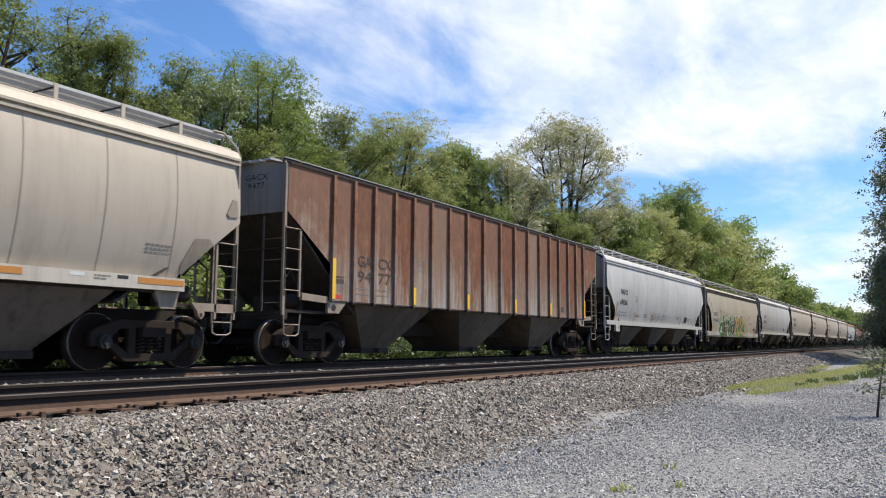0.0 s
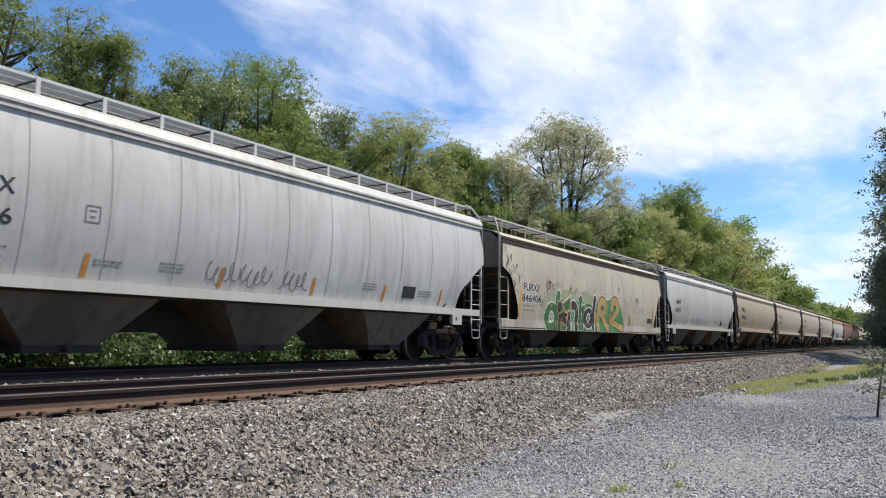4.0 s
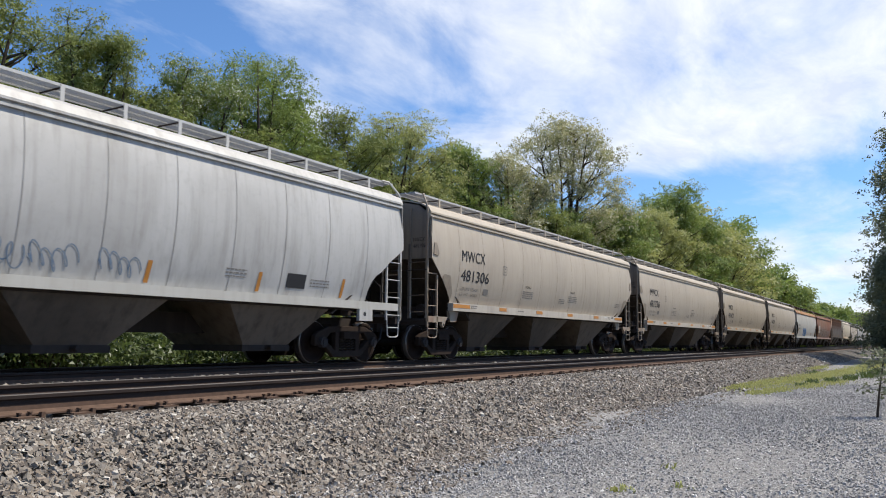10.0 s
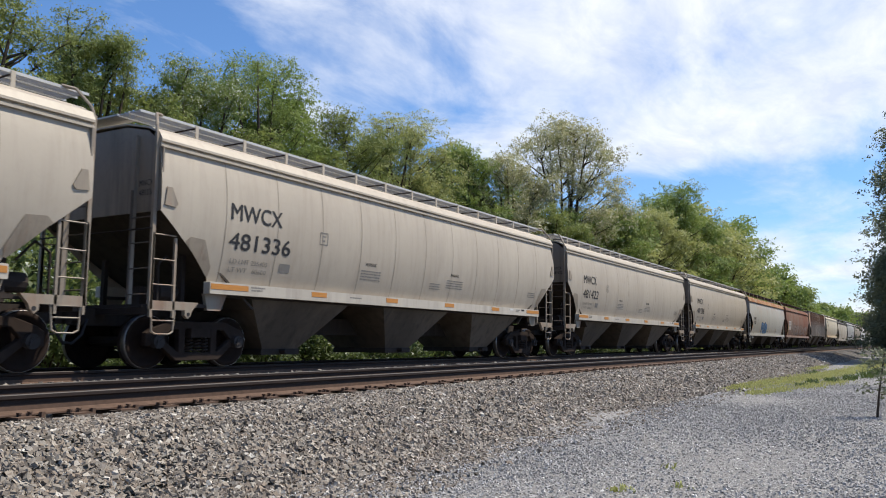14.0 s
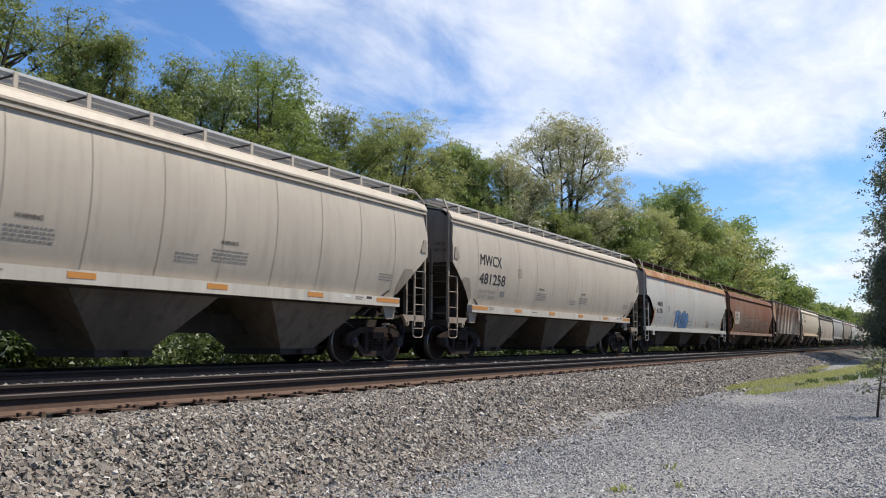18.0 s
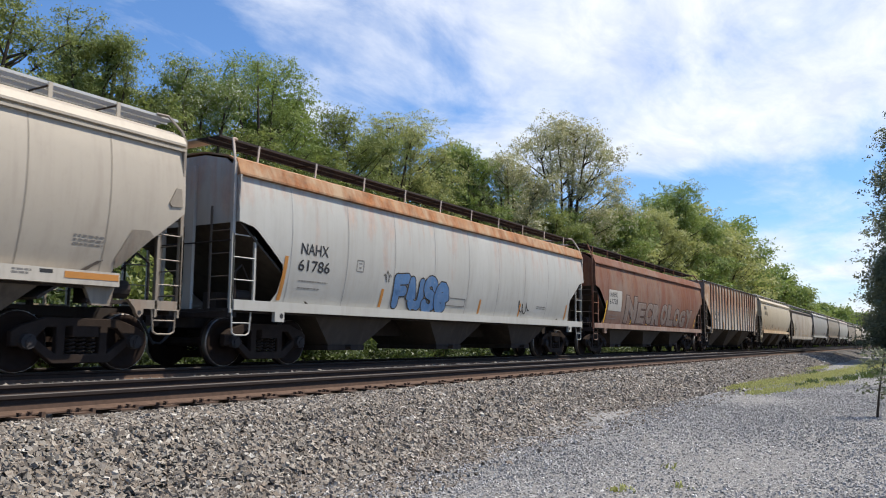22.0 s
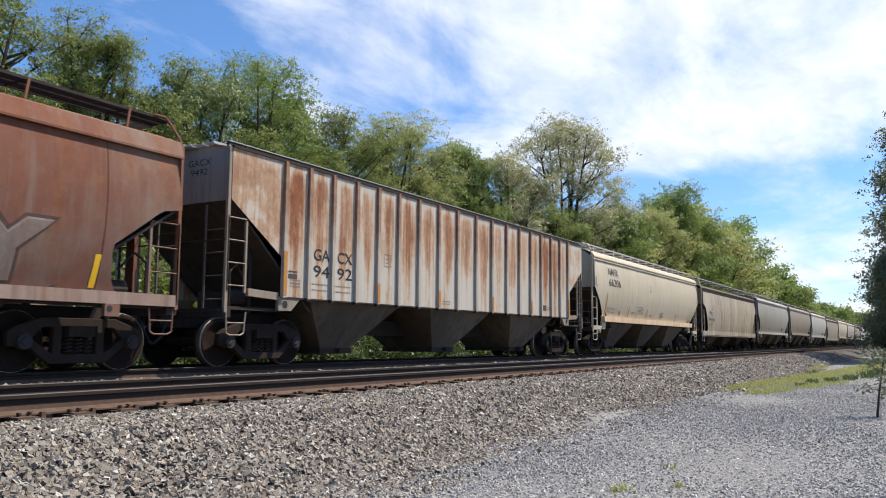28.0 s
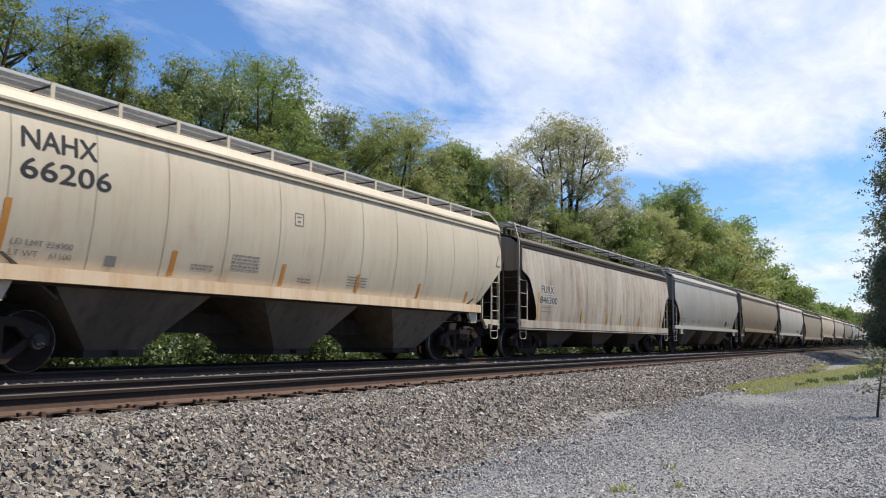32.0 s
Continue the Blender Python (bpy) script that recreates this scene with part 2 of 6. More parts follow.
# dust and grime over a brown set low for underside shade and warm bounce
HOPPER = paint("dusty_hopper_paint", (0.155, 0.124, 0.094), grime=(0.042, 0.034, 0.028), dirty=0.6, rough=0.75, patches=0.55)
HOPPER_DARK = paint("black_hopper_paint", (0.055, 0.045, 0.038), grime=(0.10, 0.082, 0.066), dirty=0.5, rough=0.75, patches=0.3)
IRON = plain("cast_iron", (0.044, 0.032, 0.026), 0.9, 0.0, 0.6, 5.0, 0.45, 0.3, 0.08)
WHEEL = plain("wheel_steel", (0.030, 0.020, 0.016), 0.85, 0.0, 0.6, 5.0, 0.45, 0.2, 0.08)
TREAD = plain("worn_tread_steel", (0.30, 0.28, 0.26), 0.45, 0.9, 0.3, 10.0)
GALV = plain("galvanised_grating", (0.46, 0.46, 0.45), 0.6, 0.15, 0.3, 8.0)
BLACK = plain("black_lettering", (0.035, 0.035, 0.037), 0.7, 0.0, 0.3, 12.0)
GREYINK = plain("faded_lettering", (0.215, 0.20, 0.18), 0.8, 0.0, 0.4, 12.0)
ORANGE = plain("orange_reflector", (0.45, 0.19, 0.035), 0.5, 0.0, 0.35, 9.0, 0.65)
YELLOW = plain("yellow_reflector", (0.80, 0.46, 0.02), 0.45, 0.0, 0.2, 9.0, 0.7)
RED = plain("red_reflector", (0.5, 0.05, 0.04), 0.45, 0.0, 0.3, 9.0)
SEAM = plain("dirty_weld_seam", (0.335, 0.288, 0.225), 0.8, 0.0, 0.9, 0.9, 0.66)
SEAM_GREY = plain("grey_weld_seam", (0.35, 0.34, 0.32), 0.8, 0.0, 0.9, 0.9, 0.7)
SEAM_RED = plain("rusty_weld_seam", (0.12, 0.055, 0.038), 0.85, 0.0, 0.8, 0.9, 0.6)
FADED_BLACK = plain("weathered_black_lettering", (0.085, 0.07, 0.06), 0.8, 0.0, 0.6, 5.0, 0.6)
PALE_PATCH = paint("repainted_patch", (0.44, 0.41, 0.36), dirty=0.25)


def spray(name, base, under, wear=0.18, vary=0.5):
    """Old spray paint: thin and cloudy, scuffed through to the paint below, dirt run over it."""

    def build(n, b, co):
        cloud = n.noise(co, 2.6, 6.0, 0.68, 0.3)
        runs = n.noise(co, 1.0, 5.0, 0.65, 0.2, size=(7.0, 7.0, 0.6))
        speck = n.noise(co, 14.0, 7.0, 0.72)
        c = n.mix(n.math("MULTIPLY", n.ramp(cloud, ((0.32, 0.0), (0.68, 1.0))), vary), base, tuple(v * 0.5 for v in base))
        c = n.mix(n.math("MULTIPLY", n.ramp(runs, ((0.45, 0.0), (0.72, 1.0))), wear * 1.6), c, tuple(v * 0.75 for v in under))
        c = n.mix(n.ramp(speck, ((0.60 - wear * 0.3, 0.0), (0.76 - wear * 0.3, 1.0))), c, tuple(0.55 * a + 0.45 * v for a, v in zip(under, base)))
        b.inputs["Specular IOR Level"].default_value = 0.12
        put(n, b, c, 0.8, 0.0, cloud, 0.05, 0.01)

    return surface(name, build)


OVER_BUFF, OVER_WHITE, OVER_RED = (0.34, 0.30, 0.23), (0.42, 0.41, 0.37), (0.17, 0.075, 0.05)
SPRAY_BLUE = spray("blue_spray_paint", (0.085, 0.175, 0.33), OVER_WHITE, 0.10)
SPRAY_FADED = spray("faded_blue_spray_paint", (0.16, 0.22, 0.30), OVER_WHITE, 0.3)
AMBER = plain("amber_reflector", (0.55, 0.29, 0.03), 0.5, 0.0, 0.35, 9.0, 0.65)
RUST_CHIP = plain("bare_rusted_steel", (0.125, 0.068, 0.038), 0.9, 0.0, 0.7, 20.0, 0.45)
SPRAY_DARK = spray("dark_spray_paint", (0.038, 0.036, 0.036), OVER_BUFF, 0.14)
SPRAY_GREEN = spray("green_spray_paint", (0.045, 0.125, 0.048), OVER_BUFF, 0.14)
SPRAY_LEAF = spray("bright_green_spray_paint", (0.065, 0.21, 0.085), OVER_BUFF, 0.12)
SPRAY_HAZE = spray("thin_green_spray_haze", (0.20, 0.26, 0.15), OVER_BUFF, 0.7)
SPRAY_WHITE = spray("white_spray_paint", (0.56, 0.56, 0.53), OVER_BUFF, 0.2, 0.35)
SPRAY_GOLD = spray("ochre_spray_paint", (0.37, 0.26, 0.10), OVER_BUFF, 0.16)
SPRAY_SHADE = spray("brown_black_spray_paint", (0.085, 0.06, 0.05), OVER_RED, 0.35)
SPRAY_SILVER = spray("silver_spray_paint", (0.235, 0.195, 0.165), OVER_RED, 0.40)
SPRAY_PALE = spray("pale_silver_spray_paint", (0.34, 0.30, 0.265), OVER_RED, 0.45)
TAN_TRIM = paint("worn_tan_fittings_paint", (0.27, 0.225, 0.17), grime=(0.10, 0.075, 0.055), dirty=0.6, rust=0.5, rust_at=0.6)
# end walls: body tan and grey lowered for dirt and for the ends' shade
END_TAN = paint("sooty_tan_end_paint", (0.24, 0.20, 0.155), grime=(0.09, 0.07, 0.055), dirty=0.6, patches=0.4)
END_GREY = paint("sooty_grey_end_paint", (0.25, 0.235, 0.21), grime=(0.10, 0.085, 0.07), dirty=0.6, patches=0.4)
RAIL_SIDE = plain("brown_rail_steel", (0.038, 0.027, 0.023), 0.75, 0.2, 0.5, 5.0)
RAIL_HEAD = plain("polished_rail_head", (0.062, 0.056, 0.052), 0.55, 0.7, 0.25, 7.0, 0.7, 0.03)
RUST_IRON = plain("rusted_iron", (0.14, 0.088, 0.062), 0.85, 0.0, 0.6, 14.0, 0.4)
TIE_WOOD = plain("creosoted_timber", (0.085, 0.065, 0.05), 0.9, 0.0, 0.6, 7.0)
BARK = plain("bark", (0.075, 0.058, 0.043), 0.95, 0.0, 0.5, 6.0, 0.5, 0.6)


def stones(name, shades, rough=0.9, dust=0.5):
    def build(n, b, co):
        r = n.add("ShaderNodeNewGeometry").outputs["Random Per Island"]
        c = n.ramp(r, tuple((i / (len(shades) - 1), s) for i, s in enumerate(shades)))
        k = n.noise(co, 45.0, 5.0, 0.7)
        c = n.mix(n.math("MULTIPLY", k, dust), c, (0.075, 0.068, 0.06))
        put(n, b, c, rough, 0.0, k, 0.3, 0.01)

    return surface(name, build)


BALLAST = stones("crushed_ballast_stone", ((0.060, 0.052, 0.043), (0.270, 0.234, 0.191), (0.153, 0.119, 0.089), (0.335, 0.296, 0.244), (0.088, 0.076, 0.063), (0.279, 0.221, 0.166), (0.200, 0.177, 0.147), (0.391, 0.349, 0.288), (0.172, 0.133, 0.099), (0.577, 0.539, 0.470)), 0.9, 0.30)
CHIPS = stones("grey_limestone_chips", ((0.27, 0.258, 0.24), (0.36, 0.345, 0.325), (0.21, 0.20, 0.187), (0.43, 0.415, 0.39), (0.31, 0.296, 0.28), (0.68, 0.66, 0.62)), 0.9, 0.12)


def gravel_bed(n, b, co):
    cell = n.add("ShaderNodeTexVoronoi", {"Vector": co, "Scale": 48.0, "Randomness": 1.0})
    shade = n.ramp(n.add("ShaderNodeSeparateColor", {0: cell.outputs["Color"]}).outputs[0], ((0.0, (0.125, 0.119, 0.112)), (0.5, (0.19, 0.182, 0.172)), (0.85, (0.25, 0.24, 0.227)), (1.0, (0.46, 0.445, 0.42))))
    patch = n.noise(co, 0.35, 5.0, 0.6, 0.4)
    c = n.mix(n.math("MULTIPLY", n.ramp(patch, ((0.45, 0.0), (0.7, 1.0))), 0.35), shade, (0.115, 0.105, 0.092))
    lines = n.noise(co, 0.6, 4.0, 0.6, 0.0, size=(0.12, 1.0, 1.0))
    c = n.mix(n.math("MULTIPLY", n.ramp(lines, ((0.5, 0.0), (0.65, 1.0))), 0.3), c, (0.17, 0.165, 0.162))
    put(n, b, c, 0.9, 0.0, n.math("SUBTRACT", 1.0, cell.outputs["Distance"]), 0.8, 0.018)


def ballast_bed(n, b, co):
    cell = n.add("ShaderNodeTexVoronoi", {"Vector": co, "Scale": 17.0, "Randomness": 1.0})
    # shades kept far below the stones', drawing the shaded gaps between them
    shade = n.ramp(n.add("ShaderNodeSeparateColor", {0: cell.outputs["Color"]}).outputs[0], ((0.0, (0.028, 0.025, 0.021)), (0.5, (0.06, 0.053, 0.045)), (1.0, (0.14, 0.125, 0.105))))
    put(n, b, shade, 0.95, 0.0, n.math("SUBTRACT", 1.0, cell.outputs["Distance"]), 1.0, 0.05)


def turf(n, b, co):
    k = n.noise(co, 2.5, 6.0, 0.65)
    k2 = n.noise(co, 0.12, 4.0, 0.6)
    c = n.mix(k, (0.03, 0.042, 0.014), (0.085, 0.09, 0.035))
    c = n.mix(n.math("MULTIPLY", k2, 0.4), c, (0.13, 0.105, 0.06))
    put(n, b, c, 1.0, 0.0, k, 0.8, 0.08)


LOT = surface("grey_gravel", gravel_bed)
BED = surface("ballast_bed", ballast_bed)
TURF = surface("turf", turf)


def leafy(name, dark, light, pale=None, share=0.0):
    """Leaves: shades differ leaf by leaf, light shines through."""

    def build(n, b, co):
        r = n.add("ShaderNodeNewGeometry").outputs["Random Per Island"]
        low_, high_ = tuple(v * 1.2 for v in dark), tuple(v * 1.02 for v in light)
        stops = [(0.0, low_), (max(0.05, 1 - share - 0.02), high_)]
        if pale:
            stops.append((1 - share, pale))
        c = n.ramp(r, stops)
        k = n.noise(co, 0.45, 3.0, 0.6)
        c = n.mix(n.math("MULTIPLY", n.ramp(k, ((0.35, 0.0), (0.7, 1.0))), 0.28), c, tuple(v * 0.8 for v in dark))
        put(n, b, c, 0.6)
        t = n.add("ShaderNodeBsdfTranslucent", {"Color": n.mix(0.5, c, light)})
        s = n.add("ShaderNodeMixShader", {0: 0.42, 1: b.outputs[0], 2: t.outputs[0]})
        for o in n.tree.nodes:
            if o.bl_idname == "ShaderNodeOutputMaterial":
                n.tree.links.new(s.outputs[0], o.inputs[0])

    return surface(name, build)


LEAF = leafy("spring_green_leaves", (0.105, 0.158, 0.034), (0.265, 0.335, 0.085))
LEAF_YOUNG = leafy("yellow_green_leaves", (0.195, 0.22, 0.062), (0.43, 0.44, 0.165))
LEAF_PALE = leafy("blossoming_leaves", (0.20, 0.205, 0.085), (0.40, 0.395, 0.19), (0.72, 0.68, 0.52), 0.26)
LEAF_WHITE = leafy("white_blossom_leaves", (0.098, 0.143, 0.034), (0.240, 0.295, 0.080), (0.76, 0.76, 0.70), 0.12)
LEAF_MID = leafy("olive_green_leaves", (0.110, 0.144, 0.036), (0.262, 0.302, 0.086))
LEAF_BUSH = leafy("mixed_undergrowth_leaves", (0.032, 0.055, 0.016), (0.115, 0.155, 0.045), (0.46, 0.50, 0.40), 0.06)
# duller grey-green puts a backlit look into the leaf colour
LEAF_DARK = leafy("deep_green_leaves", (0.09, 0.105, 0.058), (0.22, 0.24, 0.14))
GRASS = leafy("dry_and_green_grass", (0.21, 0.235, 0.06), (0.44, 0.43, 0.16))


# ---- mesh helpers ----
class Shape:
    """Vertices and faces of one mesh."""

    def __init__(self):
        self.v, self.f = [], []

    def box(self, x0, x1, y0, y1, z0, z1):
        i = len(self.v)
        self.v += [(x, y, z) for z in (z0, z1) for y in (y0, y1) for x in (x0, x1)]
        self.f += [tuple(i + k for k in q) for q in ((0, 2, 3, 1), (4, 5, 7, 6), (0, 1, 5, 4), (2, 6, 7, 3), (0, 4, 6, 2), (1, 3, 7, 5))]
        return self

    def tube(self, a, b, r, n=6, r2=None):
        a, b = Vector(a), Vector(b)
        w = (b - a).normalized()
        s = w.cross(Vector((0, 0, 1)) if abs(w.z) < 0.9 else Vector((1, 0, 0))).normalized()
        t = w.cross(s)
        i = len(self.v)
        for p, rr in ((a, r), (b, r if r2 is None else r2)):
            for k in range(n):
                q = 2 * math.pi * k / n
                self.v.append(tuple(p + (s * math.cos(q) + t * math.sin(q)) * rr))
        for k in range(n):
            self.f.append((i + k, i + (k + 1) % n, i + n + (k + 1) % n, i + n + k))
        self.f.append(tuple(i + k for k in range(n))[::-1])
        self.f.append(tuple(i + n + k for k in range(n)))
        return self

    def path(self, pts, r, n=6):
        for a, b in zip(pts, pts[1:]):
            self.tube(a, b, r, n)
        return self

    def prism(self, outline, y0, y1):
        """An outline in x and z, drawn out along y."""
        i, n = len(self.v), len(outline)
        self.v += [(x, y0, z) for x, z in outline] + [(x, y1, z) for x, z in outline]
        self.f.append(tuple(range(i, i + n)))
        self.f.append(tuple(range(i + 2 * n - 1, i + n - 1, -1)))
        self.f += [(i + k, i + n + k, i + n + (k + 1) % n, i + (k + 1) % n) for k in range(n)]
        return self

    def grid(self, rows):
        i, m = len(self.v), len(rows[0])
        for r in rows:
            self.v += [tuple(p) for p in r]
        for a in range(len(rows) - 1):
            for c in range(m - 1):
                k = i + a * m + c
                self.f.append((k, k + 1, k + m + 1, k + m))
        return self

    def loft(self, sections, closed=True, caps=True):
        """Skin over sections of equal length."""
        i, m = len(self.v), len(sections[0])
        for s in sections:
            self.v += [tuple(p) for p in s]
        for a in range(len(sections) - 1):
            for c in range(m if closed else m - 1):
                d = (c + 1) % m
                self.f.append((i + a * m + c, i + a * m + d, i + (a + 1) * m + d, i + (a + 1) * m + c))
        if caps:
            self.f.append(tuple(range(i + m - 1, i - 1, -1)))
            k = i + (len(sections) - 1) * m
            self.f.append(tuple(range(k, k + m)))
        return self

    def disc(self, cx, cy, cz, r, y2, n=20):
        return self.tube((cx, cy, cz), (cx, y2, cz), r, n)


def mesh_of(name, shape, material, smooth=False):
    me = bpy.data.meshes.new(name)
    me.from_pydata(shape.v, [], shape.f)
    me.materials.append(material)
    bm = bmesh.new()
    bm.from_mesh(me)
    bmesh.ops.recalc_face_normals(bm, faces=bm.faces)
    bm.to_mesh(me)
    bm.free()
    if smooth:
        me.shade_smooth()
    return me


def part(name, shape, material, parent, label="", smooth=False):
    """One mesh object under a thing or under a part."""
    ob = new(name, mesh_of(name, shape, material, smooth) if isinstance(shape, Shape) else shape)
    ob.parent = parent
    if label:
        tagged(ob, label)
    return ob


def thing(name, at, label, category, group="", kind=""):
    ob = new(name)
    ob.empty_display_size = 0.3
    ob.matrix_basis = at
    return tagged(ob, label, category, group, kind)


def raw(name, verts, faces, material, smooth=False):
    """A mesh straight from number arrays, for what is too plentiful to count; all faces have one length."""
    verts, faces = np.asarray(verts, np.float32), np.asarray(faces, np.int32)
    me = bpy.data.meshes.new(name)
    k = faces.shape[1]
    me.vertices.add(len(verts))
    me.vertices.foreach_set("co", verts.ravel())
    me.loops.add(faces.size)
    me.loops.foreach_set("vertex_index", faces.ravel())
    me.polygons.add(len(faces))
    me.polygons.foreach_set("loop_start", np.arange(0, faces.size, k, dtype=np.int32))
    me.materials.append(material)
    me.update()
    me.validate()
    if not smooth:
        me.shade_flat()
    if smooth:
        me.shade_smooth()
    return me


# ---- ground, lot and ballast ----
def bed_height(y):
    """Height of the ballast across the tracks."""
    return float(np.interp(y, (4.35, 5.70, 6.60, 6.80, 8.75, 9.5, 10.3, 10.75, 13.6, 15.2), (-0.02, 0.43, 0.462, 0.430, 0.44, 0.51, 0.545, 0.47, 0.455, -0.02)))


def ground():
    s = Shape()
    xs = (-2500, -400, -60, 0, 60, 150, 400, 1000, 3000)
    ys = (-2500, -300, -60, 0, 60, 300, 2500)
    s.grid([[(x, y, -0.04) for x in xs] for y in ys])
    ob = part("ground", s, TURF, None)
    tagged(ob, "wide ground of rough turf and soil", "ground", kind="structure")


def lot():
    s = Shape()
    xs, ys = np.r_[-20:0:2.0, 0:40:0.4, 40:130:3.0], np.r_[-24:0:2.0, 0:3.6:0.6, 3.6:4.95:0.15]
    s.grid([[(x, y, 0.03 * noise.noise(Vector((x * 0.25, y * 0.35, 3.0))) - 0.01 + max(0.0, y - 4.15) * 0.22 * math.exp(-((x - 12.6) / 2.6) ** 2) * (1.0 + 0.7 * noise.noise(Vector((x * 1.1, y * 1.5, 7.0))))) for x in xs] for y in ys])
    ob = part("gravel_lot", s, LOT, None, smooth=True)
    tagged(ob, "open lot of compacted grey gravel beside the tracks", "gravel", kind="structure")


def ballast():
    s = Shape()
    rng = random.Random(5)
    ys = (4.2, 4.6, 5.0, 5.4, 5.75, 6.2, 6.9, 8.8, 9.5, 10.3, 10.8, 13.6, 14.4, 15.3)
    xs = [-60 + 2 * i for i in range(60)] + [60 + 20 * i for i in range(40)]
    s.grid([[(x, y + rng.uniform(-0.05, 0.05), bed_height(y) - 0.02 + rng.uniform(-0.012, 0.012)) for x in xs] for y in ys])
    ob = part("ballast_bed", s, BED, None, smooth=True)
    tagged(ob, "raised bed of crushed stone ballast under two tracks", "ballast", kind="structure")


LUMP = np.array([(x * (0.62 if z > 0 else 1.0), y * (0.66 if z > 0 else 1.0), z) for z in (-1, 1) for y in (-1, 1) for x in (-1, 1)], float)
LUMP_F = np.array([(4, 5, 7, 6), (0, 1, 5, 4), (2, 6, 7, 3), (0, 4, 6, 2), (1, 3, 7, 5)])


def scatter(name, spans, material, label, height, sunk=-0.1):
    """Loose stones: broken lumps with sharp edges strewn over stretches (x0, x1, y0, y1, how many, half size)."""
    g = np.random.default_rng(11)
    vs, fs, base = [], [], 0
    for x0, x1, y0, y1, count, size in spans:
        p = np.stack([g.uniform(x0, x1, count), g.uniform(y0, y1, count)], 1)
        z = np.array([height(y) for y in p[:, 1]])
        dims = size * np.minimum(g.lognormal(0.0, 0.30, (count, 1, 1)), 1.6) * g.uniform(0.65, 1.3, (count, 1, 3)) * np.array([1.30, 0.92, 0.86])
        v = LUMP[None] * dims * g.uniform(0.7, 1.12, (count, 8, 1)) + g.normal(0, 0.20 * size, (count, 8, 3))
        turn = g.uniform(0, math.pi, count)
        q = np.stack([np.cos(turn), np.zeros(count), np.zeros(count), np.sin(turn)], 1) + g.normal(0, 0.30, (count, 4))
        q /= np.linalg.norm(q, axis=1, keepdims=True)
        w, x, y, zz = q.T
        r = np.stack([1 - 2 * (y * y + zz * zz), 2 * (x * y - zz * w), 2 * (x * zz + y * w), 2 * (x * y + zz * w), 1 - 2 * (x * x + zz * zz), 2 * (y * zz - x * w),
                      2 * (x * zz - y * w), 2 * (y * zz + x * w), 1 - 2 * (x * x + y * y)], 1).reshape(count, 3, 3)
        v = np.einsum("nij,nkj->nki", r, v)
        v += np.stack([p[:, 0], p[:, 1], z + size * g.uniform(sunk, sunk + 1.15, count)], 1)[:, None]
        vs.append(v.reshape(-1, 3))
        fs.append((LUMP_F[None] + base + 8 * np.arange(count)[:, None, None]).reshape(-1, 4))
        base += 8 * count
    ob = new(name, raw(name, np.concatenate(vs), np.concatenate(fs), material))
    tagged(ob, label, "gravel", kind="stuff")


# ---- the two tracks ----
def rail_section(head):
    if head:
        return [(-0.033, 0.176), (-0.033, 0.179), (-0.025, 0.186), (0.025, 0.186), (0.033, 0.179), (0.033, 0.176)]
    return [(-0.076, 0.0), (-0.076, 0.012), (-0.02, 0.030), (-0.010, 0.045), (-0.010, 0.135), (-0.036, 0.150), (-0.036, 0.177),
            (0.036, 0.177), (0.036, 0.150), (0.010, 0.135), (0.010, 0.045), (0.02, 0.030), (0.076, 0.012), (0.076, 0.0)]


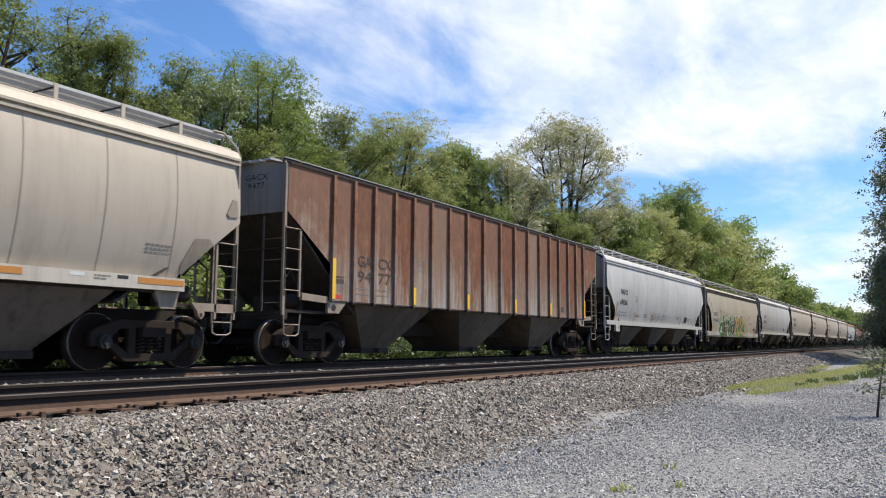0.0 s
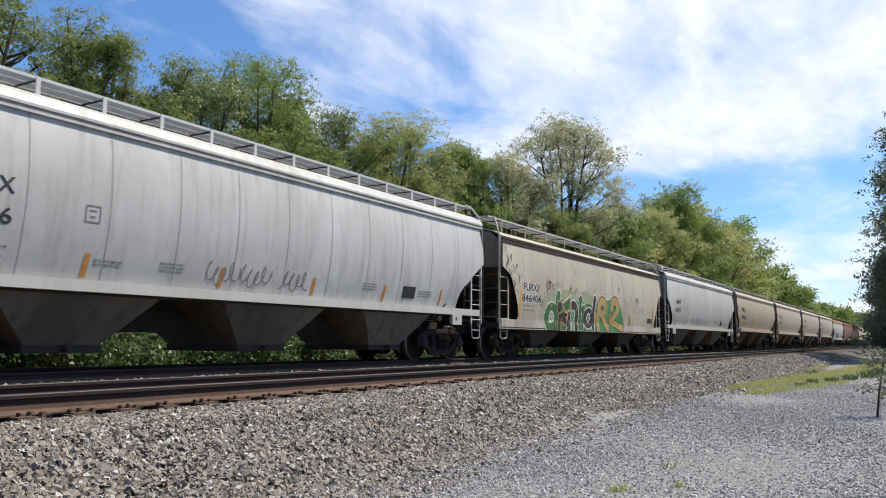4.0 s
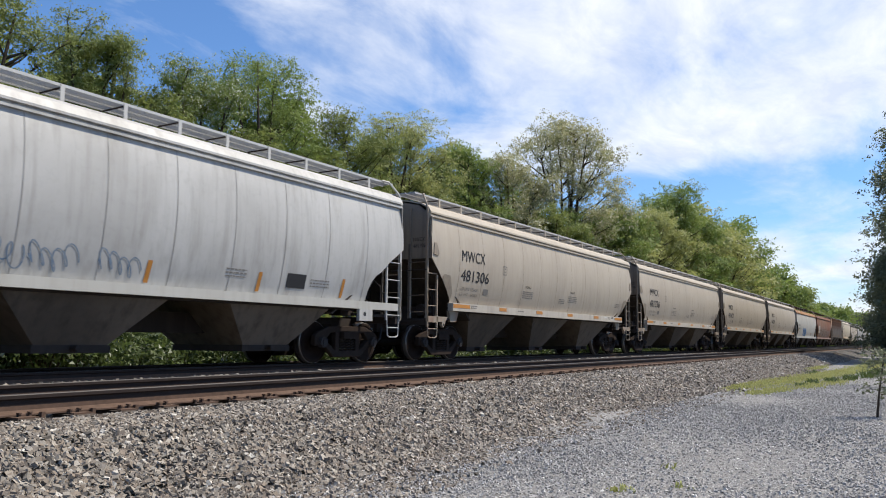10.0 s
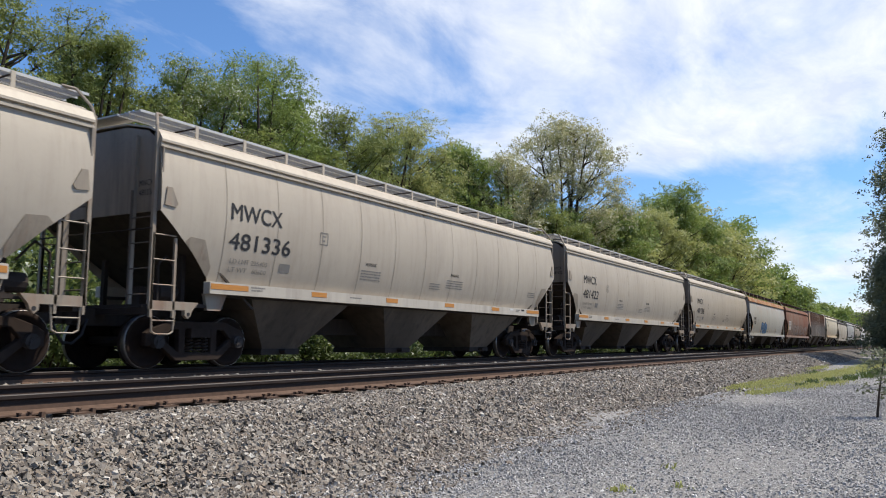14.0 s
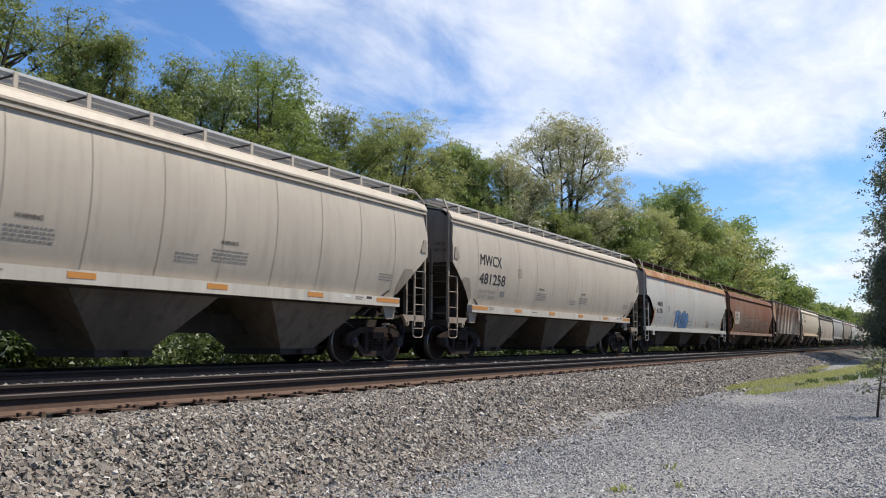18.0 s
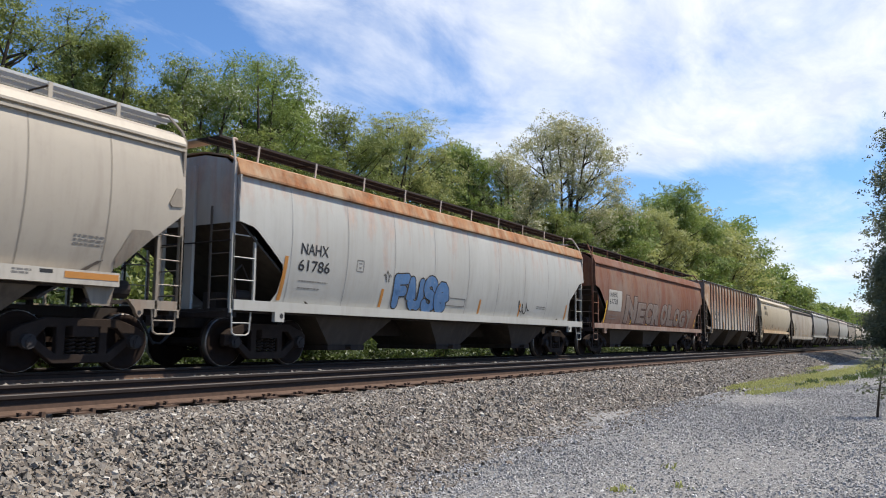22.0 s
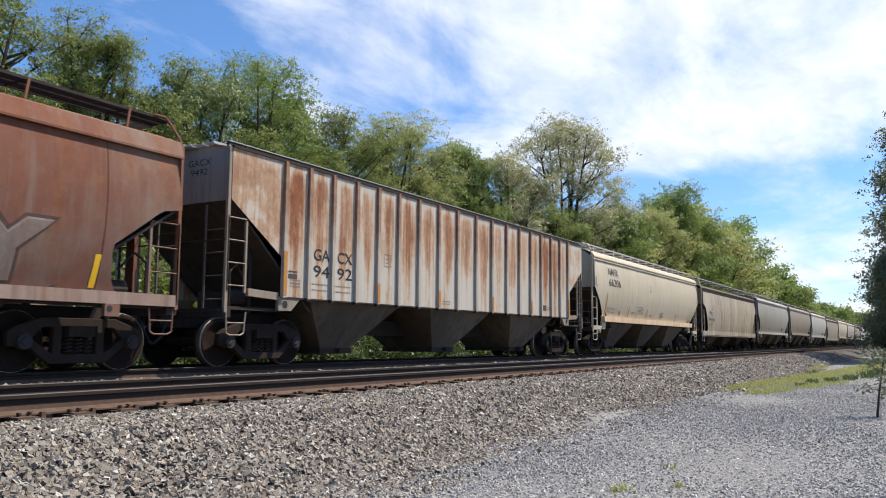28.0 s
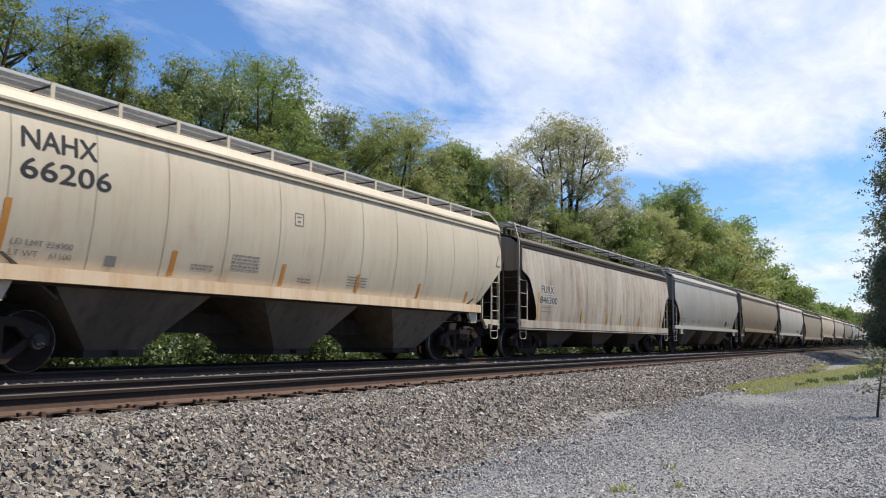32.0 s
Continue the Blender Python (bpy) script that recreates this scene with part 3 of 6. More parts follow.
def track(yc, label, tie_span, plates):
    t = thing("railway_track", pose(0, yc, RT - 0.186), label, "railway track", kind="structure")
    for side in (-1, 1):
        y = side * (GAUGE / 2 + 0.036)
        s = Shape().loft([[(x, y + a, b) for a, b in rail_section(False)] for x in (-80, 900)])
        web = part("rail", s, RAIL_SIDE, t, "rust-brown steel rail")
        s = Shape().loft([[(x, y + a, b) for a, b in ((-0.079, -0.001), (-0.079, 0.013), (-0.03, 0.031), (-0.0125, 0.046), (-0.0125, 0.085), (0.0125, 0.085), (0.0125, 0.046), (0.03, 0.031), (0.079, 0.013), (0.079, -0.001))] for x in (-80, 900)])
        part("rail_base", s, RUST_IRON, web, "rusty foot of the rail")
        s = Shape().loft([[(x, y + a, b + 0.0015) for a, b in rail_section(True)] for x in (-80, 900)])
        part("rail_head", s, RAIL_HEAD, web, "polished running surface of the rail")
    tie = mesh_of("tie", Shape().box(-0.115, 0.115, -1.30, 1.30, -0.20, -0.016), TIE_WOOD)
    plate = mesh_of("tie_plate", Shape().box(-0.10, 0.10, -0.19, 0.17, -0.017, -0.003), RUST_IRON)
    s = Shape()
    s.box(0.03, 0.05, -0.105, -0.085, -0.01, 0.036).box(-0.065, -0.045, -0.105, -0.085, -0.01, 0.030)
    s.box(0.026, 0.054, -0.112, -0.066, 0.024, 0.036).box(-0.069, -0.041, -0.112, -0.066, 0.018, 0.030)
    spike = mesh_of("spikes", s, RUST_IRON)
    anchor = mesh_of("rail_anchor", Shape().box(-0.014, 0.014, -0.115, 0.09, -0.035, 0.020).box(-0.018, 0.018, -0.12, -0.085, -0.03, 0.026), RUST_IRON)
    rng = random.Random(int(yc * 10))
    x = tie_span[0]
    while x < tie_span[1]:
        o = part("tie", tie, None, t)
        o.location = (x, rng.uniform(-0.04, 0.04), 0)
        o.rotation_euler = (0, 0, rng.uniform(-0.02, 0.02))
        if plates and x < 45:
            y = -(GAUGE / 2 + 0.036)
            for me, dx in ((plate, 0), (spike, 0), (anchor, 0.16)):
                if me is anchor and rng.random() < 0.3:
                    continue
                p = part(me.name.split(".")[0], me, None, t)
                p.location = (x + dx + rng.uniform(-0.05, 0.05), y + rng.uniform(-0.008, 0.004), 0)
                p.rotation_euler = (0, 0, rng.uniform(-0.06, 0.06))
        x += 0.52


# ---- trees and shrubs ----
def leaves(points, size, g, droop=0.25, lean=None):
    """Small pointed leaf blades, one at each point, turned by chance but mostly facing up and out."""
    n = len(points)
    if lean is None:
        nrm = g.normal(size=(n, 3)) * 0.9 + np.array([0.12, -0.18, 0.75])
    else:                      # leaves of a spray lie alike
        nrm = lean + g.normal(size=(n, 3)) * 0.42
    nrm /= np.linalg.norm(nrm, axis=1, keepdims=True)
    t = np.cross(nrm, g.normal(size=(n, 3)))
    t /= np.linalg.norm(t, axis=1, keepdims=True) + 1e-9
    b = np.cross(nrm, t)
    s = size * g.uniform(0.6, 1.35, (n, 1))
    v = np.stack([points - t * s, points + t * s * 0.5 + b * s * 0.62, points + t * s * 0.75 - b * s * 0.5 - nrm * s * droop], 1)
    return v.reshape(-1, 3), np.arange(3 * n).reshape(n, 3)


def tree(name, x, y, h, r, leaf, count, size, seed, label, low=0.22, leaders=3, open_=0.0, group="", category="tree"):
    """Trunk that forks into leaders, limbs out to clumps of twigs, and leaves in and round the clumps. open_ leaves gaps."""
    g, rng = np.random.default_rng(seed), random.Random(seed)
    h *= 1.04 if x < 70 else 1.0
    t = thing(name, pose(x, y, -0.04), label, category, group)
    wood, clumps = Shape(), []
    wide = 0.011 * h + 0.05
    fork = h * rng.uniform(0.22, 0.32)
    wood.tube((0, 0, 0), (rng.uniform(-0.1, 0.1), 0.05, fork), wide * 1.25, 8, wide)
    lead = []
    for k in range(leaders):
        q = 2 * math.pi * (k + rng.random() * 0.6) / leaders
        reach = r * rng.uniform(0.15, 0.62)
        tip = Vector((reach * math.cos(q), reach * math.sin(q), h * (rng.uniform(0.76, 0.90) if k else 0.93)))
        mid = Vector((0, 0, fork)).lerp(tip, 0.5) + Vector((rng.uniform(-0.3, 0.3), rng.uniform(-0.3, 0.3), 0)) * r * 0.3
        wood.tube((0, 0, fork), mid, wide * 0.8, 6, wide * 0.45).tube(mid, tip, wide * 0.45, 6, 0.02)
        lead.append((Vector((0, 0, fork)), mid, tip))
        for f in (0.72, 0.82, 0.90, 0.96):          # leafy head of each leader
            p = mid.lerp(tip, f) + Vector((rng.uniform(-0.06, 0.06) * r, rng.uniform(-0.06, 0.06) * r, 0))
            clumps.append((p, (0.28 - 0.12 * f + rng.uniform(-0.02, 0.03)) * r))
    boughs = []
    n_bough = 22 if r > 3.5 else 18
    for k in range(n_bough):
        u = low + (1.0 - low) * (k + rng.random()) / n_bough           # height up the crown
        f = (u - low) / (1.0 - low)
        env = r * (0.42 + 0.58 * math.sin(math.pi * min(1.0, 0.18 + 0.72 * f))) * (1.0 if f < 0.7 else math.sqrt(max(0.05, 1 - ((f - 0.7) / 0.36) ** 2)))
        a = k * 2.4 + rng.uniform(-0.5, 0.5)
        d = env * (rng.uniform(0.60, 0.92) if k % 4 else rng.uniform(0.15, 0.5))
        boughs.append(Vector((d * math.cos(a), d * math.sin(a), h * u * 0.90)))
    total = int(120 * (1 - 0.5 * open_))
    for k in range(total):
        p = boughs[k % n_bough] + Vector((rng.gauss(0, 0.15), rng.gauss(0, 0.15), rng.gauss(0, 0.12))) * r
        p.z = min(p.z, h * 0.95)
        d = math.hypot(p.x, p.y)
        c = min(lead, key=lambda w: (w[1] - p).length + (w[2] - p).length)
        z = max(p.z - d * rng.uniform(0.35, 0.9), h * 0.12)
        if z < c[1].z:
            b = c[0].lerp(c[1], max(0.0, (z - c[0].z) / max(0.01, c[1].z - c[0].z)))
            b.z = max(min(z, c[1].z), h * 0.10)
        else:
            b = c[1].lerp(c[2], min(0.95, (z - c[1].z) / max(0.01, c[2].z - c[1].z)))
        m = b.lerp(p, 0.55) + Vector((0, 0, -0.05 * d))
        wood.tube(b, m, wide * 0.26, 4, wide * 0.14).tube(m, p, wide * 0.14, 4, 0.012)
        clumps.append((p, r * rng.uniform(0.13, 0.24)))
        for _ in range(2):
            q = p + Vector((rng.uniform(-1, 1), rng.uniform(-1, 1), rng.uniform(-0.6, 0.9))) * r * 0.2
            wood.tube(p.lerp(m, 0.3), q, 0.02, 3, 0.006)
            clumps.append((q, r * rng.uniform(0.08, 0.15)))
    part("trunk", wood, BARK, t, "dark branching trunk with limbs", smooth=True)
    c = np.array([p for p, _ in clumps])
    w = np.array([k for _, k in clumps])
    if size < 0.13:            # near crowns carry finer leaves
        count, size = int(count * 1.75), size * 0.90
    count = int(count * 1.1)
    pick = g.choice(len(c), count, p=w ** 2 / (w ** 2).sum())
    off = g.normal(size=(count, 3))
    off /= np.linalg.norm(off, axis=1, keepdims=True)
    pts = c[pick] + off * (w[pick] * 1.65 * g.random(count) ** 0.6)[:, None] * np.array([1.0, 1.0, 0.85])
    n_spray = count // 12
    own = g.integers(0, n_spray, count)                       # leaves sit in sprays at the twig ends
    lean = off[:n_spray] * 0.75 + np.array([0.05, -0.08, 0.45]) + g.normal(size=(n_spray, 3)) * 0.25
    pts, lean = pts[own] + g.normal(size=(count, 3)) * np.array([1.0, 1.0, 0.6]) * size * 2.0, lean[own]
    keep = (pts[:, 2] > 0.2) & (pts[:, 2] < h * 1.02)
    v, f = leaves(pts[keep], size * 1.09, g, 0.25, lean[keep])
    part("crown", raw("crown", v, f, leaf), None, t)
    return t


def bush(x, y, h, r, leaf, count, size, seed, label):
    g, rng = np.random.default_rng(seed), random.Random(seed)
    t = thing("bush", pose(x, y, -0.04), label, "bush", "undergrowth along the far side")
    wood, c = Shape(), []
    for k in range(16):
        a, f = rng.uniform(0, 6.3), math.sqrt(rng.random())
        q = Vector((r * f * math.cos(a), r * f * math.sin(a), h * rng.uniform(0.35, 1.0) * (1 - 0.45 * f * f)))
        m = q * 0.5 + Vector((rng.uniform(-0.1, 0.1), rng.uniform(-0.1, 0.1), 0.1))
        wood.tube((0.06 * math.cos(a), 0.06 * math.sin(a), 0), m, 0.022, 5, 0.016).tube(m, q, 0.016, 5, 0.006)
        c += [q, m.lerp(q, 0.6)]
    part("branchwork", wood, BARK, t)
    c = np.array(c)
    pts = c[g.integers(0, len(c), count)] + g.normal(size=(count, 3)) * np.array([0.22, 0.22, 0.16]) * r
    pts = pts[pts[:, 2] > 0.03]
    v, f = leaves(pts, size, g)
    part("foliage", raw("foliage", v, f, leaf), None, t)
    return t


def sapling(x, y):
    """One thin leaning stem, a few side twigs and a loose head of leaves."""
    g, rng = np.random.default_rng(31), random.Random(31)
    t = thing("sapling", pose(x, y, -0.03), "small scraggy sapling on the edge of the gravel lot", "sapling", "growth on the lot")
    wood = Shape().tube((0, 0, 0), (0.03, -0.05, 0.45), 0.022, 6, 0.015).tube((0.03, -0.05, 0.45), (0.06, -0.16, 1.10), 0.015, 6, 0.005)
    tips = []
    for k in range(13):
        z = 0.34 + 0.058 * k
        a, d = rng.uniform(0, 6.28), rng.uniform(0.18, 0.38)
        b = Vector((0.02 + 0.03 * z, -0.04 - 0.08 * z, z))
        q = b + Vector((d * math.cos(a), d * math.sin(a) - 0.05, rng.uniform(0.05, 0.16)))
        wood.tube(b, q, 0.006, 5, 0.002)
        tips += [q, b.lerp(q, 0.7)]
    part("stem", wood, BARK, t, "thin leaning stem with side twigs")
    c = np.array(tips)
    v, f = leaves(c[g.integers(0, len(c), 640)] + g.normal(size=(640, 3)) * np.array([0.07, 0.07, 0.06]), 0.034, g)
    part("foliage", raw("foliage", v, f, LEAF_DARK), None, t)


def planting():
    # the row behind the train: x, y, height, crown radius, leaf, leaves, leaf size, lowest limbs, leaders, openness
    row = (
        (14.2, 27.5, 15.2, 3.0, LEAF_MID, 46000, 0.052, 0.15, 4, 0.0),
        (19.8, 29.0, 15.0, 2.6, LEAF_MID, 46000, 0.052, 0.15, 6, 0.0),
        (24.4, 28.0, 14.2, 3.1, LEAF_WHITE, 44000, 0.054, 0.1, 4, 0.0),
        (30.4, 30.0, 16.8, 4.3, LEAF, 56000, 0.058, 0.15, 5, 0.0),
        (35.6, 28.0, 14.8, 3.5, LEAF_MID, 32000, 0.07, 0.1, 4, 0.0),
        (42.4, 29.0, 16.4, 4.2, LEAF_YOUNG, 42000, 0.072, 0.15, 6, 0.1),
        (48.0, 27.0, 15.8, 3.2, LEAF, 24000, 0.072, 0.15, 4, 0.1),
        (51.5, 25.0, 15.4, 3.4, LEAF_PALE, 26000, 0.075, 0.1, 4, 0.1),
        (64.2, 26.0, 21.8, 5.2, LEAF_PALE, 36000, 0.085, 0.36, 6, 0.30),
        (57.0, 24.0, 11.5, 3.2, LEAF_MID, 20000, 0.085, 0.05, 4, 0.0),
        (68.5, 22.5, 13.4, 3.8, LEAF, 30000, 0.095, 0.05, 5, 0.0),
        (94.5, 24.0, 20.8, 6.0, LEAF, 34000, 0.125, 0.08, 6, 0.0),
        (81.0, 23.5, 15.8, 4.4, LEAF_YOUNG, 28000, 0.11, 0.05, 5, 0.0),
        (125.0, 24.0, 20.6, 7.4, LEAF, 15000, 0.2, 0.08, 5, 0.0),
        (110.0, 22.0, 17.4, 5.8, LEAF_YOUNG, 14000, 0.18, 0.05, 5, 0.0),
        (140.0, 20.5, 14.0, 5.0, LEAF, 12000, 0.22, 0.05, 4, 0.0),
        (154.0, 20.5, 13.0, 5.0, LEAF_MID, 11000, 0.24, 0.05, 4, 0.0),
        (168.0, 20.5, 11.8, 5.0, LEAF, 10000, 0.25, 0.05, 4, 0.0),
        (184.0, 20.5, 10.0, 5.0, LEAF, 9000, 0.27, 0.05, 4, 0.0),
        (200.0, 20.5, 8.4, 5.0, LEAF_MID, 9000, 0.28, 0.05, 4, 0.0),
    )
    words = {LEAF: "leafy green tree with a full uneven crown", LEAF_MID: "olive green tree with upright branches", LEAF_WHITE: "green tree dotted with white blossom",
             LEAF_YOUNG: "yellow-green tree in fresh spring leaf", LEAF_PALE: "tall open tree with pale blossom and dark limbs"}
    made = []
    for i, (x, y, h, r, m, n, s, low, lead, op) in enumerate(row):
        made.append(tree("tree", x, y, h, r, m, n, s, 40 + i, words[m], low, lead, op, "tree row behind the train"))
    fill = random.Random(12)
    back = [tree("tree", 22.3, 33.0, 14.6, 3.0, LEAF_MID, 13000, 0.10, 91, "olive green tree in the second row", 0.1, 5, 0.0, "tree row behind the train"),
            tree("tree", 46.0, 33.0, 15.0, 3.4, LEAF, 11000, 0.12, 92, "leafy green tree in the second row", 0.05, 5, 0.0, "tree row behind the train"),
            tree("tree", 87.0, 26.0, 16.0, 4.6, LEAF_YOUNG, 9000, 0.19, 93, "yellow-green tree in the second row", 0.05, 5, 0.0, "tree row behind the train")]
    deep = (15.2, 15.0, 13.4, 16.4, 13.2, 16.4, 14.6, 14.4, 21.4, 11.5, 13.4, 20.8, 15.8, 20.0, 15.8, 14.0)
    for x, y, k, f in ((27.2, 32.5, 2, 1.0), (37.0, 32, 4, 1.08), (40.0, 34, 5, 0.85), (55.0, 30, 7, 0.98), (59.5, 28.5, 9, 1.25), (71.5, 27, 12, 0.82), (76.0, 26, 10, 1.1),
                       (101.0, 26, 12, 1.05), (117.0, 27, 14, 1.15), (132.0, 25, 14, 1.0), (147.0, 24, 15, 1.0), (17.0, 33, 0, 0.95), (22.0, 27.2, 0, 0.76), (27.2, 27.0, 2, 0.86), (32.6, 27.0, 4, 0.86), (35.0, 27.5, 3, 0.66), (50.5, 28.0, 6, 0.95), (61.5, 24.0, 9, 1.05), (113.0, 25.0, 11, 0.92), (33.5, 31.0, 3, 0.94), (25.2, 31.5, 2, 1.0), (52.5, 31.5, 6, 1.12), (44.5, 27.5, 4, 1.0), (71.0, 24.5, 12, 0.9), (105.0, 24.0, 11, 0.95), (136.0, 23.0, 15, 1.1)):
        which = 2 if x > 68 else (1 if k in (3, 5, 6) or x > 50 else 0)
        copy_thing(back[which], pose(x, y, -0.04, 0, 0, fill.uniform(40, 320)) @ Matrix.Scale(f * deep[k] / (14.6, 15.0, 16.0)[which], 4))
    # far woods closing the line
    for i, (x, y, h, r) in enumerate(((260, 24, 13, 7), (320, 26, 14, 8), (400, 22, 15, 10), (480, 26, 17, 12), (520, 4, 16, 11))):
        tree("tree", x, y, h, r, LEAF_PALE if i > 2 else LEAF, 6000, 0.5, 80 + i, "distant tree in a wood edge beside the line", 0.05, 4, 0.0, "distant wood edge")
    # the row that overhangs the lot
    for i, (x, y, h, r, n, s) in enumerate(((67.0, -2.3, 19.8, 5.6, 26000, 0.115), (58.0, -1.5, 12.9, 4.4, 34000, 0.11), (74.0, -0.9, 9.5, 4.2, 20000, 0.12), (90.0, -0.6, 9.5, 4.4, 14000, 0.16),
                                            (115.0, 0.2, 11.0, 4.5, 11000, 0.2), (145.0, 0.5, 11.0, 4.6, 10000, 0.24), (190.0, 1.0, 12.0, 5.0, 9000, 0.28))):
        tree("tree", x, y, h, r, LEAF_DARK, n, s, 160 + i, "tree with dark backlit-toned leaves overhanging the gravel lot", 0.03, 4, 0.0, "trees on the lot's edge")
    sapling(14.9, 0.66)
    # undergrowth seen under and between the cars
    kinds = [bush(8.0, 17.0, 1.7, 1.0, LEAF_BUSH, 2500, 0.07, 7, "low leafy green bush behind the tracks"),
             bush(10.5, 17.6, 1.9, 1.1, LEAF_BUSH, 2400, 0.075, 8, "bright green bush behind the tracks"),
             bush(13.0, 16.8, 1.4, 1.0, LEAF_BUSH, 2200, 0.07, 9, "dark green bush behind the tracks")]
    rng = random.Random(3)
    for i in range(34):
        x = 6.0 + i * 1.55 + rng.uniform(-0.4, 0.4)
        copy_thing(kinds[rng.randrange(3)], pose(x, 17.2 + rng.uniform(-0.7, 1.2), -0.04, 0, 0, rng.uniform(0, 360)) @ Matrix.Scale(rng.uniform(0.8, 1.25), 4))
    tall = [bush(12.0, 20.5, 4.4, 2.5, LEAF_BUSH, 3600, 0.13, 17, "tall tangled thicket behind the tracks"), bush(17.0, 21.5, 5.0, 2.6, LEAF_MID, 3600, 0.13, 18, "tall green thicket behind the tracks")]
    for i in range(38):
        x = 8.0 + i * 3.3 + rng.uniform(-0.8, 0.8)
        copy_thing(tall[rng.randrange(2)], pose(x, 20.5 + rng.uniform(-1.0, 3.0), -0.04, 0, 0, rng.uniform(0, 360)) @ Matrix.Scale(rng.uniform(0.75, 1.2), 4))


def blades(name, spots, material, label):
    """Grass and weeds: narrow bent blades in tufts (x, y, spread x, spread y, how many, height)."""
    g = np.random.default_rng(21)
    vs = []
    for x, y, sx, sy, n, h in spots:
        p = np.stack([g.normal(x, sx, n), g.normal(y, sy, n), np.zeros(n)], 1)
        a = g.uniform(0, 6.28, n)
        d = np.stack([np.cos(a), np.sin(a), np.zeros(n)], 1)
        s = np.stack([-np.sin(a), np.cos(a), np.zeros(n)], 1)
        hh = h * g.uniform(0.4, 1.2, (n, 1))
        w = 0.012 + 0.02 * hh
        up = np.array([0, 0, 1.0])
        vs.append(np.stack([p - s * w, p + s * w, p + s * w * 0.5 + up * hh * 0.6 + d * hh * 0.25, p - s * w * 0.5 + up * hh * 0.9 + d * hh * 0.6], 1).reshape(-1, 3))
    v = np.concatenate(vs)
    ob = new(name, raw(name, v, np.arange(len(v)).reshape(-1, 4), material))
    tagged(ob, label, "grass", kind="stuff")


ground()
lot()
ballast()
track(YN, "empty near track with rust-brown rails in stone ballast", (-2.0, 70.0), True)
track(YC, "far track in stone ballast carrying the train", (-2.0, 60.0), False)


# ---- covered hopper cars ----
# x runs from the leading end of the body backwards, y = 0 on the centre line with the near side at minus y, z = 0 at the top of rail
WR = 0.457
CUT = {  # how far the side sheet is cut back at a height
    "slant": ((1.50, 1.20), (1.62, 1.16), (2.58, 0.0), (3.70, 0.0)),
    "round": ((1.36, 1.24), (1.60, 1.22), (1.80, 1.14), (1.96, 0.99), (2.06, 0.80), (2.30, 0.53), (2.64, 0.0), (3.70, 0.0)),
    "deep": ((1.16, 1.08), (1.30, 1.12), (1.60, 1.03), (2.40, 0.56), (2.51, 0.44), (2.70, 0.0), (3.45, 0.0)),
    "chamfer": ((1.22, 1.06), (1.40, 1.18), (1.80, 1.24), (1.94, 1.22), (2.50, 0.48), (2.57, 0.36), (2.63, 0.0), (3.55, 0.0)),
    "ribbed": ((1.33, 1.34), (2.10, 1.34), (3.02, 0.0), (3.90, 0.0)),
}
# bottom of sheet, top of sheet, sill bottom, sill top, sill inset at the ends, board height, bracket pitch
FORM = {
    "slant": (1.50, 3.64, 1.29, 1.50, 1.15, 4.29, 1.17),
    "round": (1.36, 3.64, 1.19, 1.36, 0.10, 4.31, 1.11),
    "deep": (1.16, 3.42, 0.87, 1.16, 0.00, 4.24, 1.69),
    "chamfer": (1.22, 3.52, 1.03, 1.22, 0.00, 4.26, 1.72),
    "ribbed": (1.33, 3.98, 1.12, 1.33, 1.34, 4.11, 1.7),
}


def half_width(kind, z):
    if kind == "ribbed":
        return 1.53
    lo, hi = FORM[kind][0], FORM[kind][1]
    f = min(max((z - lo) / (hi - lo), 0.0), 1.0)
    return (1.525 + 0.085 * math.sin(math.pi * f) ** 0.8) if kind == "deep" else (1.405 + 0.11 * f + 0.150 * math.sin(math.pi * f) ** 0.8)


def cut(kind, z):
    zs, xs = zip(*CUT[kind])
    return float(np.interp(z, zs, xs))


def on_side(kind, x, z, lift):
    if kind == "deep" and z < 1.16:     # paint that runs on over the sill
        return (x, -(1.546 + lift), z)
    return (x, -(half_width(kind, z) + lift), z)


def decal(car, name, kind, outlines, material, lift=0.004, label=""):
    """Flat paint or film on the near side: filled outlines in x and z."""
    bm = bmesh.new()
    for o in outlines:
        bm.faces.new([bm.verts.new((x, 0, z)) for x, z in o])
    bmesh.ops.remove_doubles(bm, verts=bm.verts[:], dist=1e-5)
    return part(name, laid(bm, kind, material, lift), None, car, label)


def laid(bm, kind, material, lift):
    """Lay a flat drawing in x and z on the bulging side: cut it into low courses, then push it out."""
    if kind == "deep":      # nothing hangs below the sill
        bmesh.ops.bisect_plane(bm, geom=bm.verts[:] + bm.edges[:] + bm.faces[:], plane_co=(0, 0, 0.885), plane_no=(0, 0, 1), clear_inner=True)
    zs = [v.co.z for v in bm.verts]
    z = math.floor(min(zs) / 0.12) * 0.12 + 0.12
    while z < max(zs) - 0.01:
        bmesh.ops.bisect_plane(bm, geom=bm.verts[:] + bm.edges[:] + bm.faces[:], plane_co=(0, 0, z), plane_no=(0, 0, 1))
        z += 0.12
    for v in bm.verts:
        v.co = on_side(kind, v.co.x, v.co.z, lift + v.co.y)
    me = bpy.data.meshes.new("decal")
    bm.to_mesh(me)
    bm.free()
    me.materials.append(material)
    return me


def rect(x0, x1, z0, z1, lean=0.0):
    return [(x0, z0), (x1, z0), (x1 + lean, z1), (x0 + lean, z1)]


